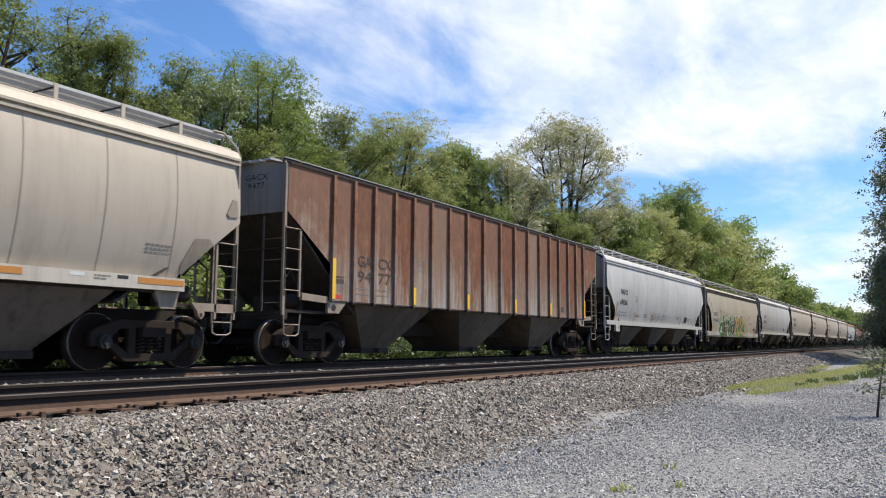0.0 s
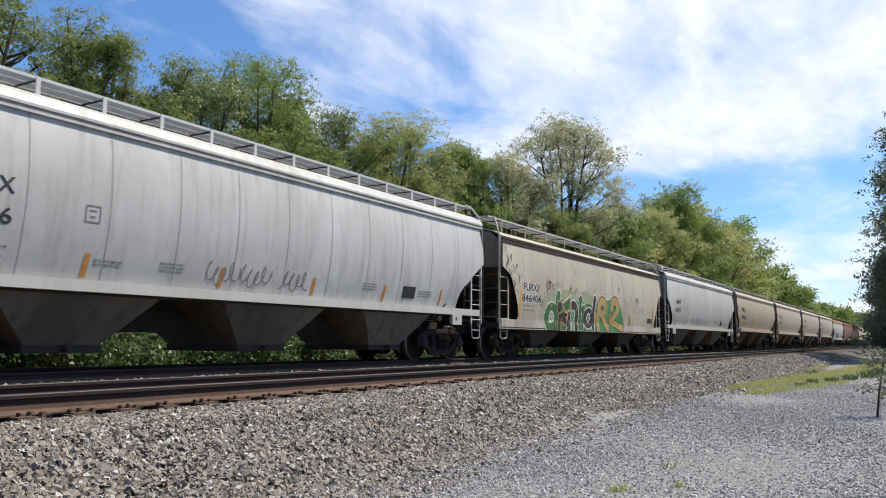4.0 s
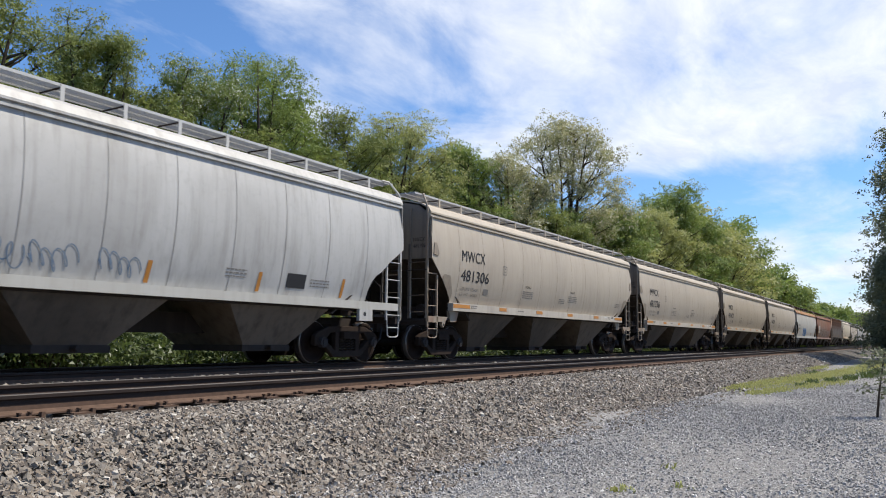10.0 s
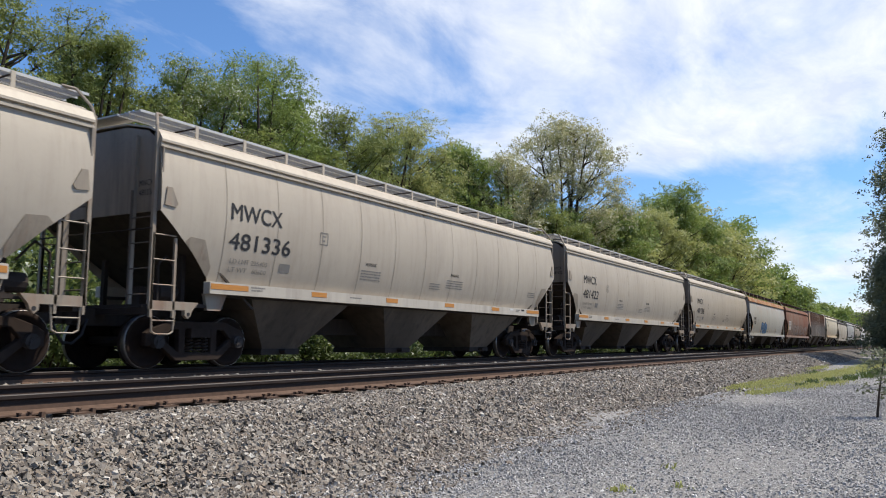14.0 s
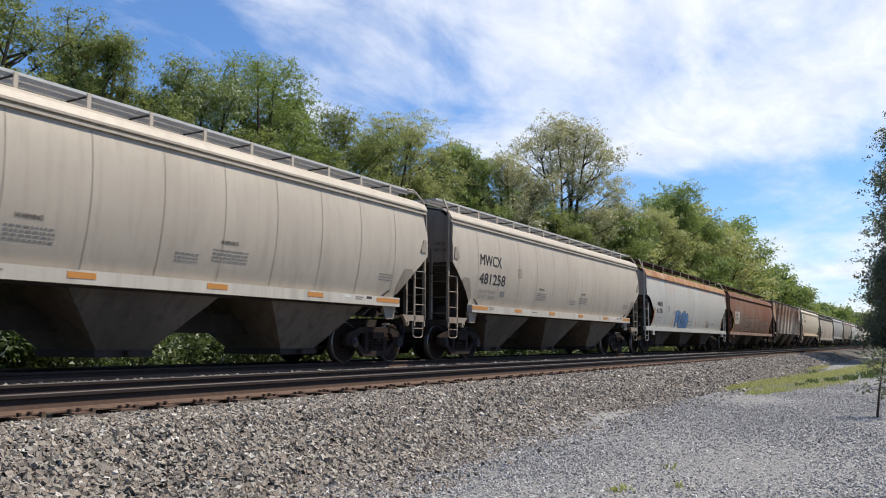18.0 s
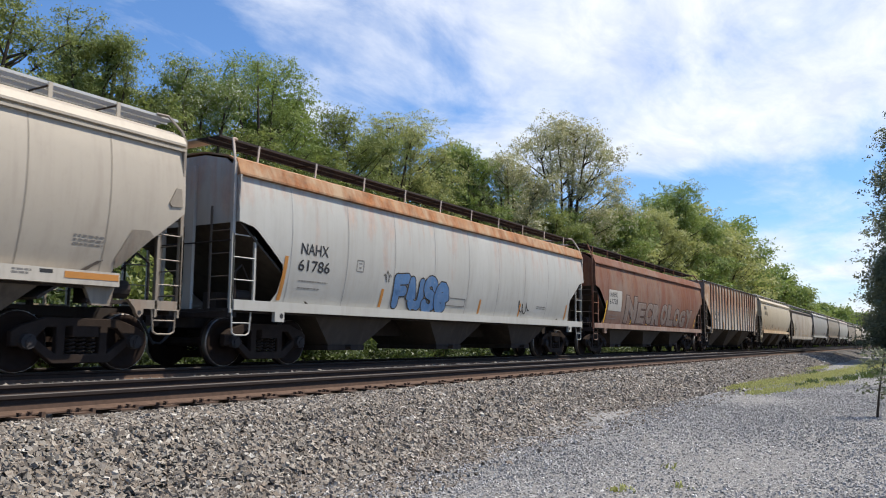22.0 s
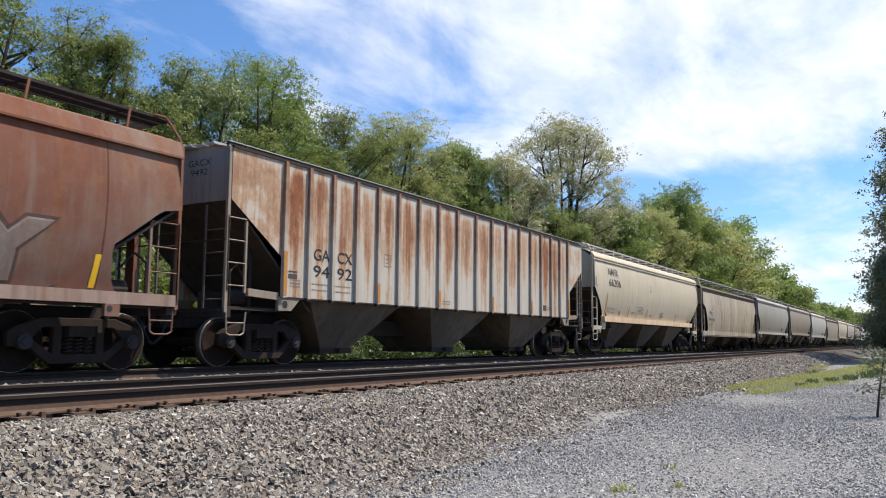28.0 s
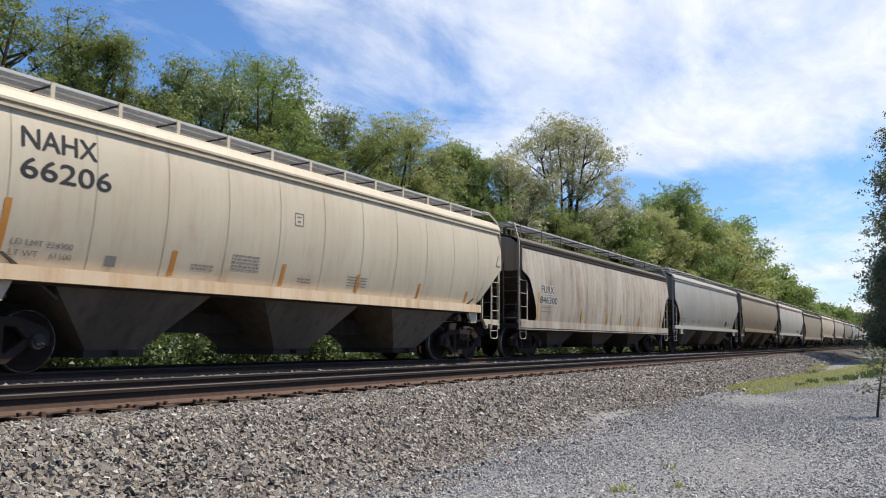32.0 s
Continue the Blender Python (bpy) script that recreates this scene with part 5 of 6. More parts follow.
    for side in (-1, 1):
        if kind == "ribbed":
            s = Shape().box(-0.04, L + 0.04, *sorted((side * 1.40, side * 1.46)), top + 0.03, top + 0.11)
            part("eave_rail", s, GRIME_AND_SHADE, car, "dark steel roof edge")
            part("eave_cap", Shape().box(-0.06, L + 0.06, *sorted((side * 1.38, side * 1.475)), top + 0.11, top + 0.125), GALV, car)
            for k in range(11):
                x = 0.4 + (L - 0.8) * k / 10
                part("eave_bracket", Shape().box(x - 0.02, x + 0.02, *sorted((side * 1.455, side * 1.475)), top + 0.03, top + 0.11), RUST_CHIP, car)
            s = Shape().box(0.0, L, *sorted((side * 1.46, side * 1.56)), top - 0.01, top + 0.035)
            part("eave_angle", s, GRIME_AND_SHADE, car)
        else:
            if kind == "deep":
                band = [(1.46, top + 0.28), (1.50, top + 0.26), (1.54, top + 0.20), (1.54, top + 0.145), (1.49, top + 0.13), (1.49, top + 0.095), (1.54, top + 0.08), (1.54, top + 0.025), (1.50, top), (1.45, top - 0.01)]
            elif kind == "chamfer":
                band = [(1.46, top + 0.30), (1.50, top + 0.28), (1.60, top + 0.02), (1.60, top - 0.015), (1.50, top - 0.03), (1.45, top)]
            else:
                band = [(1.46, top + 0.28), (1.50, top + 0.26), (1.58, top + 0.13), (1.58, top + 0.09), (1.525, top + 0.075), (1.525, top + 0.055), (1.57, top + 0.04), (1.57, top + 0.0), (1.49, top - 0.012), (1.45, top)]
            s = Shape().loft([[(x, side * y, z) for y, z in band] for x in (-0.01, L + 0.01)])
            part("eave_rail", s, roof_m, car)
            if kind == "deep":
                # dark strips laid on the band draw the grooves' dirty shade
                for dz in (0.018, 0.130):
                    part("eave_groove", Shape().box(0.0, L, *sorted((side * 1.50, side * 1.548)), top + dz, top + dz + 0.078), GRIME_AND_SHADE, car, "dark strip drawn for dirt and shade in the eave groove")
    hatch = Shape().box(0.9, L - 0.9, -0.32, 0.32, top + 0.50, top + 0.62) if kind != "ribbed" else Shape().box(0.9, L - 0.9, -0.32, 0.32, top + 0.08, top + 0.20)
    part("trough_hatch", hatch, roof_m, car)
    # running boards of open grating, carried on brackets
    for side in (-1, 1):
        y0, y1 = sorted((side * 0.58, side * 1.16))
        s = Shape()
        for k in range(int((L + 0.28) / 0.044)):
            s.box(-0.13 + k * 0.044, -0.116 + k * 0.044, y0, y1, board - 0.028, board - 0.008)
        for y in (y0, (y0 + y1) / 2, y1):
            s.box(-0.15, L + 0.15, y - 0.012, y + 0.012, board - 0.045, board)
        part("running_board", stock(("board", kind, L, side), lambda: mesh_of("running_board", s, GALV if not yellow else GRIME_AND_SHADE)), None, car, "grey steel grating walkway")
    for x0, x1 in ((-0.15, 0.25), (L - 0.25, L + 0.15)):
        s = Shape().box(x0, x1, -0.575, 0.575, board - 0.035, board - 0.005)
        part("end_walkway", s, GALV, car)
    zr = top + 0.36 if kind != "ribbed" else top + 0.1
    lean = 0.0 if kind != "chamfer" else 0.05
    wide = 0.034 if kind in ("slant", "round") else 0.02
    n = int((L - 1.0) / pitch)
    for side in (-1, 1):
        b = Shape().prism([(-wide, zr), (wide, zr), (wide + lean, board - 0.01), (-wide + lean, board - 0.01)], *sorted((side * 1.165, side * 1.185)))
        strut = Shape().tube((0, side * 1.15, board - 0.05), (0, side * 0.6, board - 0.05), 0.016, 5)
        bm_, sm_ = mesh_of("board_bracket", b, roof_m if kind != "chamfer" else skin), mesh_of("board_strut", strut, GRIME_AND_SHADE)
        for k in range(n + 1):
            x = (L - n * pitch) / 2 + k * pitch
            o = part("board_bracket", bm_, None, car)
            o.location = (x, 0, 0)
            part("board_strut", sm_, None, o)
    # discharge bays
    left = 1.67 if kind in ("slant", "ribbed") else 1.75
    span = (L - 2 * left) / bays
    zt = s0 + 0.02 if kind != "ribbed" else lo
    foot = 0.22 if kind in ("slant", "ribbed") else 0.30
    low_x, low_y = (0.52, 0.78) if kind in ("slant", "ribbed") else (0.62, 0.95)
    depth = 1.42 if kind in ("slant", "ribbed", "round") else 1.25
    for k in range(bays):
        a, b, c = left + k * span, left + (k + 1) * span, left + (k + 0.5) * span
        up_r = [(a, -1.30, zt + 0.6), (b, -1.30, zt + 0.6), (b, 1.30, zt + 0.6), (a, 1.30, zt + 0.6)]
        hb = low_x + (span / 2 - low_x) * (zt - foot - 0.1) / (zt + 0.5 - foot)
        top_r = [(c - hb, -depth, zt), (c + hb, -depth, zt), (c + hb, depth, zt), (c - hb, depth, zt)]
        low_r = [(c + u * low_x, v * low_y, foot + 0.10) for u, v in ((-1, -1), (1, -1), (1, 1), (-1, 1))]
        bay = part("hopper_bay", Shape().loft([up_r, top_r, low_r]), under, car, "grimy tapering discharge bay, coloured dark for its shade")
        part("outlet_gate", Shape().box(c - low_x - 0.04, c + low_x + 0.04, -low_y - 0.02, low_y + 0.02, foot - 0.02, foot + 0.10).tube((c, -low_y - 0.17, foot + 0.05), (c, -low_y - 0.02, foot + 0.05), 0.05, 8), GRIME_AND_SHADE, bay)
    # running gear
    for rear in (False, True):
        car_end(car, kind, L, rear, TAN_TRIM if skin is TAN or kind == "ribbed" else skin, lo, end_m or (END_TAN if kind in ("slant", "deep") and skin is not CREAM else END_GREY if kind == "round" else skin))
        ROLLING.extend((w, x) for w, x in bogie(car, L - 1.38 if rear else 1.38))
    part("centre_sill", Shape().box(2.3, L - 2.3, -0.16, 0.16, 0.62, 1.0), GRIME_AND_SHADE, car)
    return car


def sill_strips(car, kind, L, places, material, z, h, wide):
    for i, x in enumerate(places):
        s = Shape().box(x, x + (wide if 0 < i < len(places) - 1 else 0.90), -1.566, -1.558, z - h / 2, z + h / 2)
        part("reflector", s, material, car, "amber reflector strip")


def upright_strips(car, kind, places, material, tall, wide, base):
    for x, h in zip(places, tall):
        decal(car, "reflector", kind, [rect(x, x + wide, base, base + h, h * 0.06)], material, 0.006, "upright amber reflector strip")


def marks(car, kind, letters, number, x, z, h, wl, wn, gap, ink=BLACK, x_number=None):
    lettering(car, kind, letters, x, z, wl, h, ink, 0.006, -0.032, "stencilled black letters")
    lettering(car, kind, number, x if x_number is None else x_number, z - gap, wn, h, ink, 0.006, -0.032, "stencilled black numerals")


def small_print(car, kind, seed, rows, ink=GREYINK):
    rng = random.Random(seed)
    for x, z, w, n in rows:
        decal(car, "small_print", kind, bars(x, z, w, n, rng), ink, 0.005, "rows of small faded stencilling")


def frame_mark(car, kind, x, z, w=0.24, h=0.24, ink=GREYINK):
    decal(car, "boxed_mark", kind, stroke([(x, z), (x + w, z), (x + w, z + h), (x, z + h), (x, z)], 0.02) + stroke([(x + 0.08, z + 0.08), (x + 0.16, z + 0.08)], 0.03) + stroke([(x + 0.06, z + 0.17), (x + 0.18, z + 0.17)], 0.02), ink, 0.005)


def squiggle(rng, x, z, w, h, n):
    """A looping hand-drawn line that cannot be read."""
    a, b, c = rng.uniform(0, 6), rng.uniform(0, 6), rng.uniform(0.6, 1.4)
    steps = n * 8
    return [(x + w * k / steps + 0.10 * w * math.sin(a + 1.9 * n * k / steps * 2), z + h * (0.5 + 0.36 * math.sin(b + 2.3 * n * k / steps * 1.6) + 0.14 * math.sin(a + c * 9.0 * k / steps))) for k in range(steps + 1)]


L_T, L_A, L_F, L_N, L_G = 16.15, 16.1, 16.7, 17.15, 17.3


def tan_car(at, number, seed, skin=TAN, letters="MWCX", label="tan covered hopper with orange strips along its sill", ink=BLACK):
    c = hopper_car("slant", L_T, at, skin, SILL if skin is TAN else skin, label)
    if number:
        end_marks(c, "slant", letters, (-1.04, 3.02), 0.34, 0.10, BLACK)
        end_marks(c, "slant", number, (-1.04, 2.86), 0.36, 0.10, BLACK)
    if number:
        marks(c, "slant", letters, number, 1.53, 2.63, 0.30, 1.32, 1.60, 0.52, ink)
    sill_strips(c, "slant", L_T, (1.17, 3.84, 6.46, 9.09, 11.72, 14.08), ORANGE, 1.42, 0.095, 0.47)
    if number:
        lettering(c, "slant", "LD LMT 225400", 1.62, 1.86, 0.95, 0.085, GREYINK, 0.006, 0.0, "small stencilled load limit")
        lettering(c, "slant", "LT WT   60600", 1.62, 1.71, 0.95, 0.085, GREYINK, 0.006, 0.0, "small stencilled light weight")
    rng = random.Random(seed)
    for x, z, w, m_ in ((2.14, 1.435, 0.36, GREYINK), (2.14, 1.385, 0.30, GREYINK), (5.1, 1.40, 0.42, GREYINK), (12.9, 1.42, 0.24, SPRAY_WHITE), (13.3, 1.43, 0.28, GREYINK), (13.3, 1.385, 0.24, GREYINK), (13.7, 1.42, 0.2, BLACK)):
        mark = Shape()
        while w > 0.02:
            e = min(w, rng.uniform(0.04, 0.10)) if m_ is GREYINK else w
            mark.box(x, x + e, -1.5625, -1.559, z, z + (0.028 if m_ is GREYINK else 0.055))
            x, w = x + e + 0.015, w - e - 0.015
        part("sill_mark", mark, m_, c, "small stencilled mark on the sill")
    small_print(c, "slant", seed, ((5.5, 2.02, 0.75, 4), (8.4, 1.92, 0.5, 3), (9.2, 2.05, 0.85, 4), (14.2, 2.0, 0.5, 3)))
    frame_mark(c, "slant", 4.0, 2.45)
    if number:
        for x, z in ((5.62, 2.14), (9.35, 2.17)):
            lettering(c, "slant", "WARNING", x, z, 0.42, 0.075, BLACK, 0.006, 0.01, "small stencilled warning heading")
        decal(c, "data_panel", "slant", [rect(2.9, 3.2, 1.80, 1.96)], GREYINK, 0.005, "dark data panel")
    return c


def pale_car(at, letters, number, seed, skin=SILVER, label="pale grey covered hopper with rounded ends"):
    c = hopper_car("round", L_A, at, skin, WHITE, label, seam_m=SEAM_GREY)
    if number:
        end_marks(c, "round", letters, (-0.35, 3.62), 0.6, 0.13, BLACK)
        end_marks(c, "round", number, (-0.35, 3.42), 0.6, 0.13, BLACK)
        marks(c, "round", letters, number, 1.64, 2.45, 0.22, 0.92, 0.92, 0.42)
    upright_strips(c, "round", (1.22, 3.72, 6.4, 8.9, 11.4, 13.9), ORANGE, (0.72, 0.36, 0.36, 0.36, 0.36, 0.4), 0.09, 1.40)
    small_print(c, "round", seed, ((1.62, 1.72, 0.95, 1), (1.62, 1.58, 0.9, 1), (1.38, 1.66, 0.22, 2), (3.9, 1.66, 0.5, 2), (5.1, 1.72, 0.5, 3), (10.6, 1.75, 0.5, 3), (12.9, 1.7, 0.6, 3)))
    frame_mark(c, "round", 3.66, 2.22)
    decal(c, "data_panel", "round", [rect(12.2, 12.75, 1.52, 1.80)], BLACK, 0.005, "dark consolidated data panel")
    decal(c, "reflector", "round", [rect(1.75, 1.95, 1.22, 1.32)], RED, 0.05, "red reflector patch")
    rng = random.Random(seed)
    tag = []
    for x in (6.1, 6.9, 8.0) if number else ():
        tag += stroke(squiggle(rng, x, 1.45, 0.75, 0.42, 7), 0.022)
    if tag:
        decal(c, "spray_tag", "round", tag, SPRAY_FADED if seed % 2 else GREYINK, 0.007, "scrawled spray paint tag")
    return c


def deep_car(at, letters, number, seed, skin, label, roof=None):
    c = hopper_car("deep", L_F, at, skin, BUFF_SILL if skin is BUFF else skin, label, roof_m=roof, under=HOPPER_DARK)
    if number:
        end_marks(c, "deep", letters, (-0.20, 3.52), 0.5, 0.15, BLACK)
        end_marks(c, "deep", number, (-0.05, 3.30), 0.72, 0.15, BLACK)
        decal(c, "stencil_patch", "deep", [rect(1.36, 2.46, 2.03, 2.34), rect(1.26, 2.80, 1.70, 1.99)], PALE_PATCH, 0.004, "pale repainted stencil patch")
        lettering(c, "deep", letters, 1.40, 2.07, 1.0, 0.24, BLACK, 0.007, -0.034, "stencilled black letters")
        lettering(c, "deep", number, 1.30, 1.73, 1.42, 0.23, BLACK, 0.007, -0.034, "stencilled black numerals")
        small_print(c, "deep", seed, ((1.38, 1.60, 0.9, 1), (1.38, 1.46, 0.9, 1), (15.0, 1.5, 0.5, 3)))
    upright_strips(c, "deep", (1.12,), AMBER, (0.85,), 0.11, 1.22)
    for x in (4.96, 7.74, 9.39, 11.92, 15.2):
        decal(c, "reflector", "deep", [rect(x, x + 0.10, 1.20, 1.62 if x < 15 else 1.95, 0.025)], AMBER, 0.020, "upright amber reflector strip")
    s = Shape().box(0.0, L_F, -1.548, -1.546, 0.90, 0.93)
    part("sill_edge", s, GRIME_AND_SHADE, c)
    return c


def low_car(at, letters, number, seed, skin, roof, label, strip):
    c = hopper_car("chamfer", L_N, at, skin, OXIDE_SILL if skin is OXIDE else WHITE, label, roof_m=roof, seams=9, under=HOPPER_DARK, yellow=True, seam_m=SEAM_RED if skin is OXIDE else SEAM_GREY)
    upright_strips(c, "chamfer", (1.20, 4.55, 6.9, 9.3, 11.9, 15.6), strip, (0.86, 0.42, 0.4, 0.4, 0.4, 0.5), 0.10, 1.26)
    return c


def ribbed_car(at, left, right, seed, skin, label, strip, ink=BLACK):
    c = hopper_car("ribbed", L_G, at, skin, skin, label, under=HOPPER, end_m=END_GREY)
    end_marks(c, "ribbed", left[0] + right[0], (-0.35, 3.72), 0.6, 0.12, BLACK)
    end_marks(c, "ribbed", left[1] + right[1], (-0.42, 3.54), 0.45, 0.12, BLACK)
    x1, x2 = RIBS[1] + 0.10, RIBS[2] + 0.10
    for a, b, z in ((left[0], right[0], 2.12), (left[1], right[1], 1.78)):
        lettering(c, "ribbed", a, x1 + 0.09, z, 0.50, 0.24, ink, 0.006, -0.018, "stencilled black letters")
        lettering(c, "ribbed", b, x2 + 0.10, z, 0.50, 0.24, ink, 0.006, -0.018, "stencilled black letters")
    small_print(c, "ribbed", seed, ((x1 + 0.05, 1.62, 0.5, 1), (x1 + 0.05, 1.50, 0.5, 1), (x2 + 0.05, 1.62, 0.5, 1), (x2 + 0.05, 1.50, 0.5, 1), (1.6, 1.66, 0.3, 3), (14.0, 1.6, 0.4, 2), (7.4, 1.5, 0.4, 2)))
    for k, h in ((0, 0.85), (4, 0.42), (7, 0.40), (10, 0.40), (13, 0.40), (17, 0.62)):
        s = Shape().box(-0.05, 0.05, -1.608, -1.601, 0, h)
        part("reflector", s, strip, c, "upright yellow reflector strip").location = (RIBS[k], 0, 1.36)
    frame_mark(c, "ribbed", RIBS[4] + 0.28, 2.20, 0.26, 0.28)
    if skin is RUSTY:
        for x in (RIBS[0] + 0.14, RIBS[16] + 0.30):
            decal(c, "reflector", "ribbed", [rect(x, x + 0.18, 1.37, 1.46)], RED, 0.005, "red reflector patch")
    decal(c, "data_panel", "ribbed", [rect(RIBS[0] + 0.16, RIBS[0] + 0.42, 1.82, 1.85), rect(RIBS[0] + 0.16, RIBS[0] + 0.42, 1.70, 1.79), rect(RIBS[14] + 0.2, RIBS[14] + 0.46, 1.50, 1.68)], FADED_BLACK, 0.005, "small dark data panel")
    return c


def graffiti_green(c):
    """A wide sprayed piece: green ground, dark and ochre letter forms with white outlines."""
    k, rng = "deep", random.Random(4)
    for x, z, rx, rz in ((3.75, 1.72, 0.85, 0.42), (5.0, 1.90, 0.95, 0.40), (6.6, 1.85, 0.80, 0.46), (7.3, 1.80, 0.6, 0.40)):
        decal(c, "spray_haze", k, [blob(x, z, rx, rz, rng, 26, 0.07)], SPRAY_HAZE, 0.0045 + 0.0002 * x, "thin haze of green overspray")
    for i, o in enumerate(([(2.98, 1.20), (3.25, 1.60), (4.1, 1.85), (5.2, 2.0), (6.2, 1.9), (7.9, 1.85), (7.9, 0.9), (3.2, 0.9)],
                           [(7.75, 0.9), (7.85, 1.9), (8.4, 2.18), (9.1, 2.1), (9.7, 2.2), (10.4, 2.15), (10.8, 1.75), (11.3, 1.15), (11.1, 0.9)])):
        decal(c, "spray_ground", k, [o], SPRAY_LEAF if i else SPRAY_GREEN, 0.0075, "green spray paint ground")

    def piece(lines, outline, edge, fill, wide, deep, lift, words):
        for l in lines:
            decal(c, "spray_outline", k, fat(l, wide + 2 * edge), outline, lift, words + " outline")
        for l in lines:
            decal(c, "spray_fill", k, fat(l, wide), fill, lift + deep, words + " fill")

    # the letters from the leading end backwards: centre lines in metres along the car and over the rail
    piece((arc(3.62, 1.30, 0.40, 0.32, 40, 300, 16), [(4.06, 0.96), (4.03, 1.50), (4.14, 2.06)]), SPRAY_WHITE, 0.045, SPRAY_GREEN, 0.34, 0.003, 0.009, "green letter")
    piece((arc(3.62, 1.32, 0.10, 0.10, 0, 330, 10),), SPRAY_WHITE, 0.05, SPRAY_HAZE, 0.10, 0.002, 0.014, "white counter")
    piece(([(4.30, 0.98), (4.40, 1.34), (5.12, 1.55)], [(4.36, 1.36), (5.10, 1.12)]), SPRAY_GOLD, 0.04, SPRAY_DARK, 0.22, 0.003, 0.013, "black and ochre letter")
    piece((arc(4.27, 1.66, 0.07, 0.06, 0, 330, 10),), SPRAY_GOLD, 0.045, SPRAY_DARK, 0.26, 0.003, 0.019, "black and ochre ring")
    for o, m_, lift in (([(4.46, 1.83), (5.28, 2.16), (5.30, 1.56), (4.80, 1.48)], SPRAY_WHITE, 0.018), ([(4.50, 1.80), (5.25, 2.10), (5.27, 1.59), (4.82, 1.51)], SPRAY_GOLD, 0.0195), ([(4.56, 1.78), (5.19, 2.03), (5.21, 1.64), (4.84, 1.56)], SPRAY_GREEN, 0.021)):
        decal(c, "spray_flag", k, [o], m_, lift, "pointed sprayed flag")
    piece((arc(5.52, 1.44, 0.38, 0.34, 200, -20, 14) + [(5.90, 0.96)], [(5.16, 1.32), (5.14, 0.96)]), SPRAY_WHITE, 0.05, SPRAY_DARK, 0.30, 0.003, 0.010, "black arched letter")
    piece((arc(5.50, 1.42, 0.10, 0.10, 0, 330, 10), [(5.50, 1.30), (5.50, 0.94)]), SPRAY_WHITE, 0.05, SPRAY_LEAF, 0.12, 0.002, 0.016, "green counter")
    piece((arc(6.20, 1.98, 0.10, 0.09, 0, 330, 10), [(6.22, 1.86), (6.08, 1.68)]), SPRAY_WHITE, 0.04, SPRAY_GREEN, 0.16, 0.003, 0.014, "green dot")
    piece(([(6.20, 1.62), (6.52, 1.70), (6.46, 1.0)], [(6.20, 1.60), (6.22, 1.0)]), SPRAY_WHITE, 0.04, SPRAY_GREEN, 0.24, 0.003, 0.012, "green stem")
    piece((arc(7.06, 1.36, 0.36, 0.24, 30, 330, 16), [(7.60, 1.02), (7.52, 1.62), (7.66, 2.10)]), SPRAY_WHITE, 0.05, SPRAY_DARK, 0.28, 0.003, 0.011, "black letter")
    piece((arc(7.06, 1.38, 0.07, 0.08, 0, 330, 10),), SPRAY_WHITE, 0.06, SPRAY_GREEN, 0.08, 0.002, 0.017, "white counter")
    piece(([(8.16, 0.96), (8.06, 1.40), (8.14, 1.86)] + arc(8.52, 1.80, 0.33, 0.25, 165, -120, 16), [(8.62, 1.44), (9.24, 1.0)]), SPRAY_DARK, 0.04, SPRAY_GOLD, 0.32, 0.003, 0.012, "ochre letter")
    piece((arc(9.95, 1.86, 0.36, 0.26, 190, -40, 14) + [(9.62, 1.30), (10.96, 1.06)],), SPRAY_DARK, 0.04, SPRAY_GOLD, 0.32, 0.003, 0.012, "ochre numeral")
    dots = [blob(x, z, 0.018, 0.018, rng, 6, 0.0) for line in (arc(8.52, 1.80, 0.58, 0.48, 165, -40, 26), arc(9.95, 1.86, 0.60, 0.50, 150, -40, 26), [(7.86, 0.98 + 0.07 * i) for i in range(13)]) for x, z in line]
    decal(c, "spray_dots", k, dots, SPRAY_WHITE, 0.0165, "row of white spray dots")
    for x, z in ((3.45, 1.62), (3.3, 1.1), (3.9, 1.0), (4.45, 1.2), (4.62, 1.02), (5.25, 1.62), (5.75, 1.58), (5.85, 1.06), (6.45, 1.2), (7.0, 1.12), (7.3, 1.56), (8.3, 1.05), (9.4, 1.02), (10.4, 1.12)):
        h = rng.uniform(0.08, 0.14)
        decal(c, "spray_flick", k, fat([(x, z), (x + 0.05, z + h), (x + 0.08, z + 0.02), (x + 0.13, z + h * 0.9)], 0.026), SPRAY_GOLD if x < 8 else SPRAY_DARK, 0.024, "small sprayed flick")
    for i in range(16):
        x, z = 3.2 + 0.31 * i + rng.uniform(-0.05, 0.05), 1.98 + 0.02 * i + rng.uniform(-0.06, 0.06)
        if i not in (3, 4, 7, 9, 10):
            decal(c, "spray_stroke", k, fat([(x, z), (x + rng.uniform(-0.06, 0.1), z + rng.uniform(0.12, 0.24)), (x + rng.uniform(0.1, 0.25), z + 0.2)], 0.015), SPRAY_HAZE if i % 2 else SPRAY_DARK, 0.0085, "thin sprayed stroke")
    # paint blistered off to bare rust above the sprayed piece
    chips = []
    for cx, cz, w, n_ in ((3.45, 2.44, 0.36, 22), (4.1, 2.46, 0.5, 10), (5.83, 3.01, 0.08, 2), (5.3, 2.36, 0.45, 9), (6.3, 2.34, 0.25, 5), (7.5, 2.2, 0.4, 6), (8.95, 2.4, 0.3, 4), (10.5, 2.7, 0.12, 6), (10.5, 2.3, 0.3, 4), (12.9, 2.32, 0.45, 24), (2.75, 1.95, 0.25, 8), (2.5, 2.25, 0.12, 10), (12.1, 2.34, 0.12, 8)):
        for _ in range(n_):
            x, z = cx + rng.gauss(0, w * 0.5), cz + rng.gauss(0, 0.07)
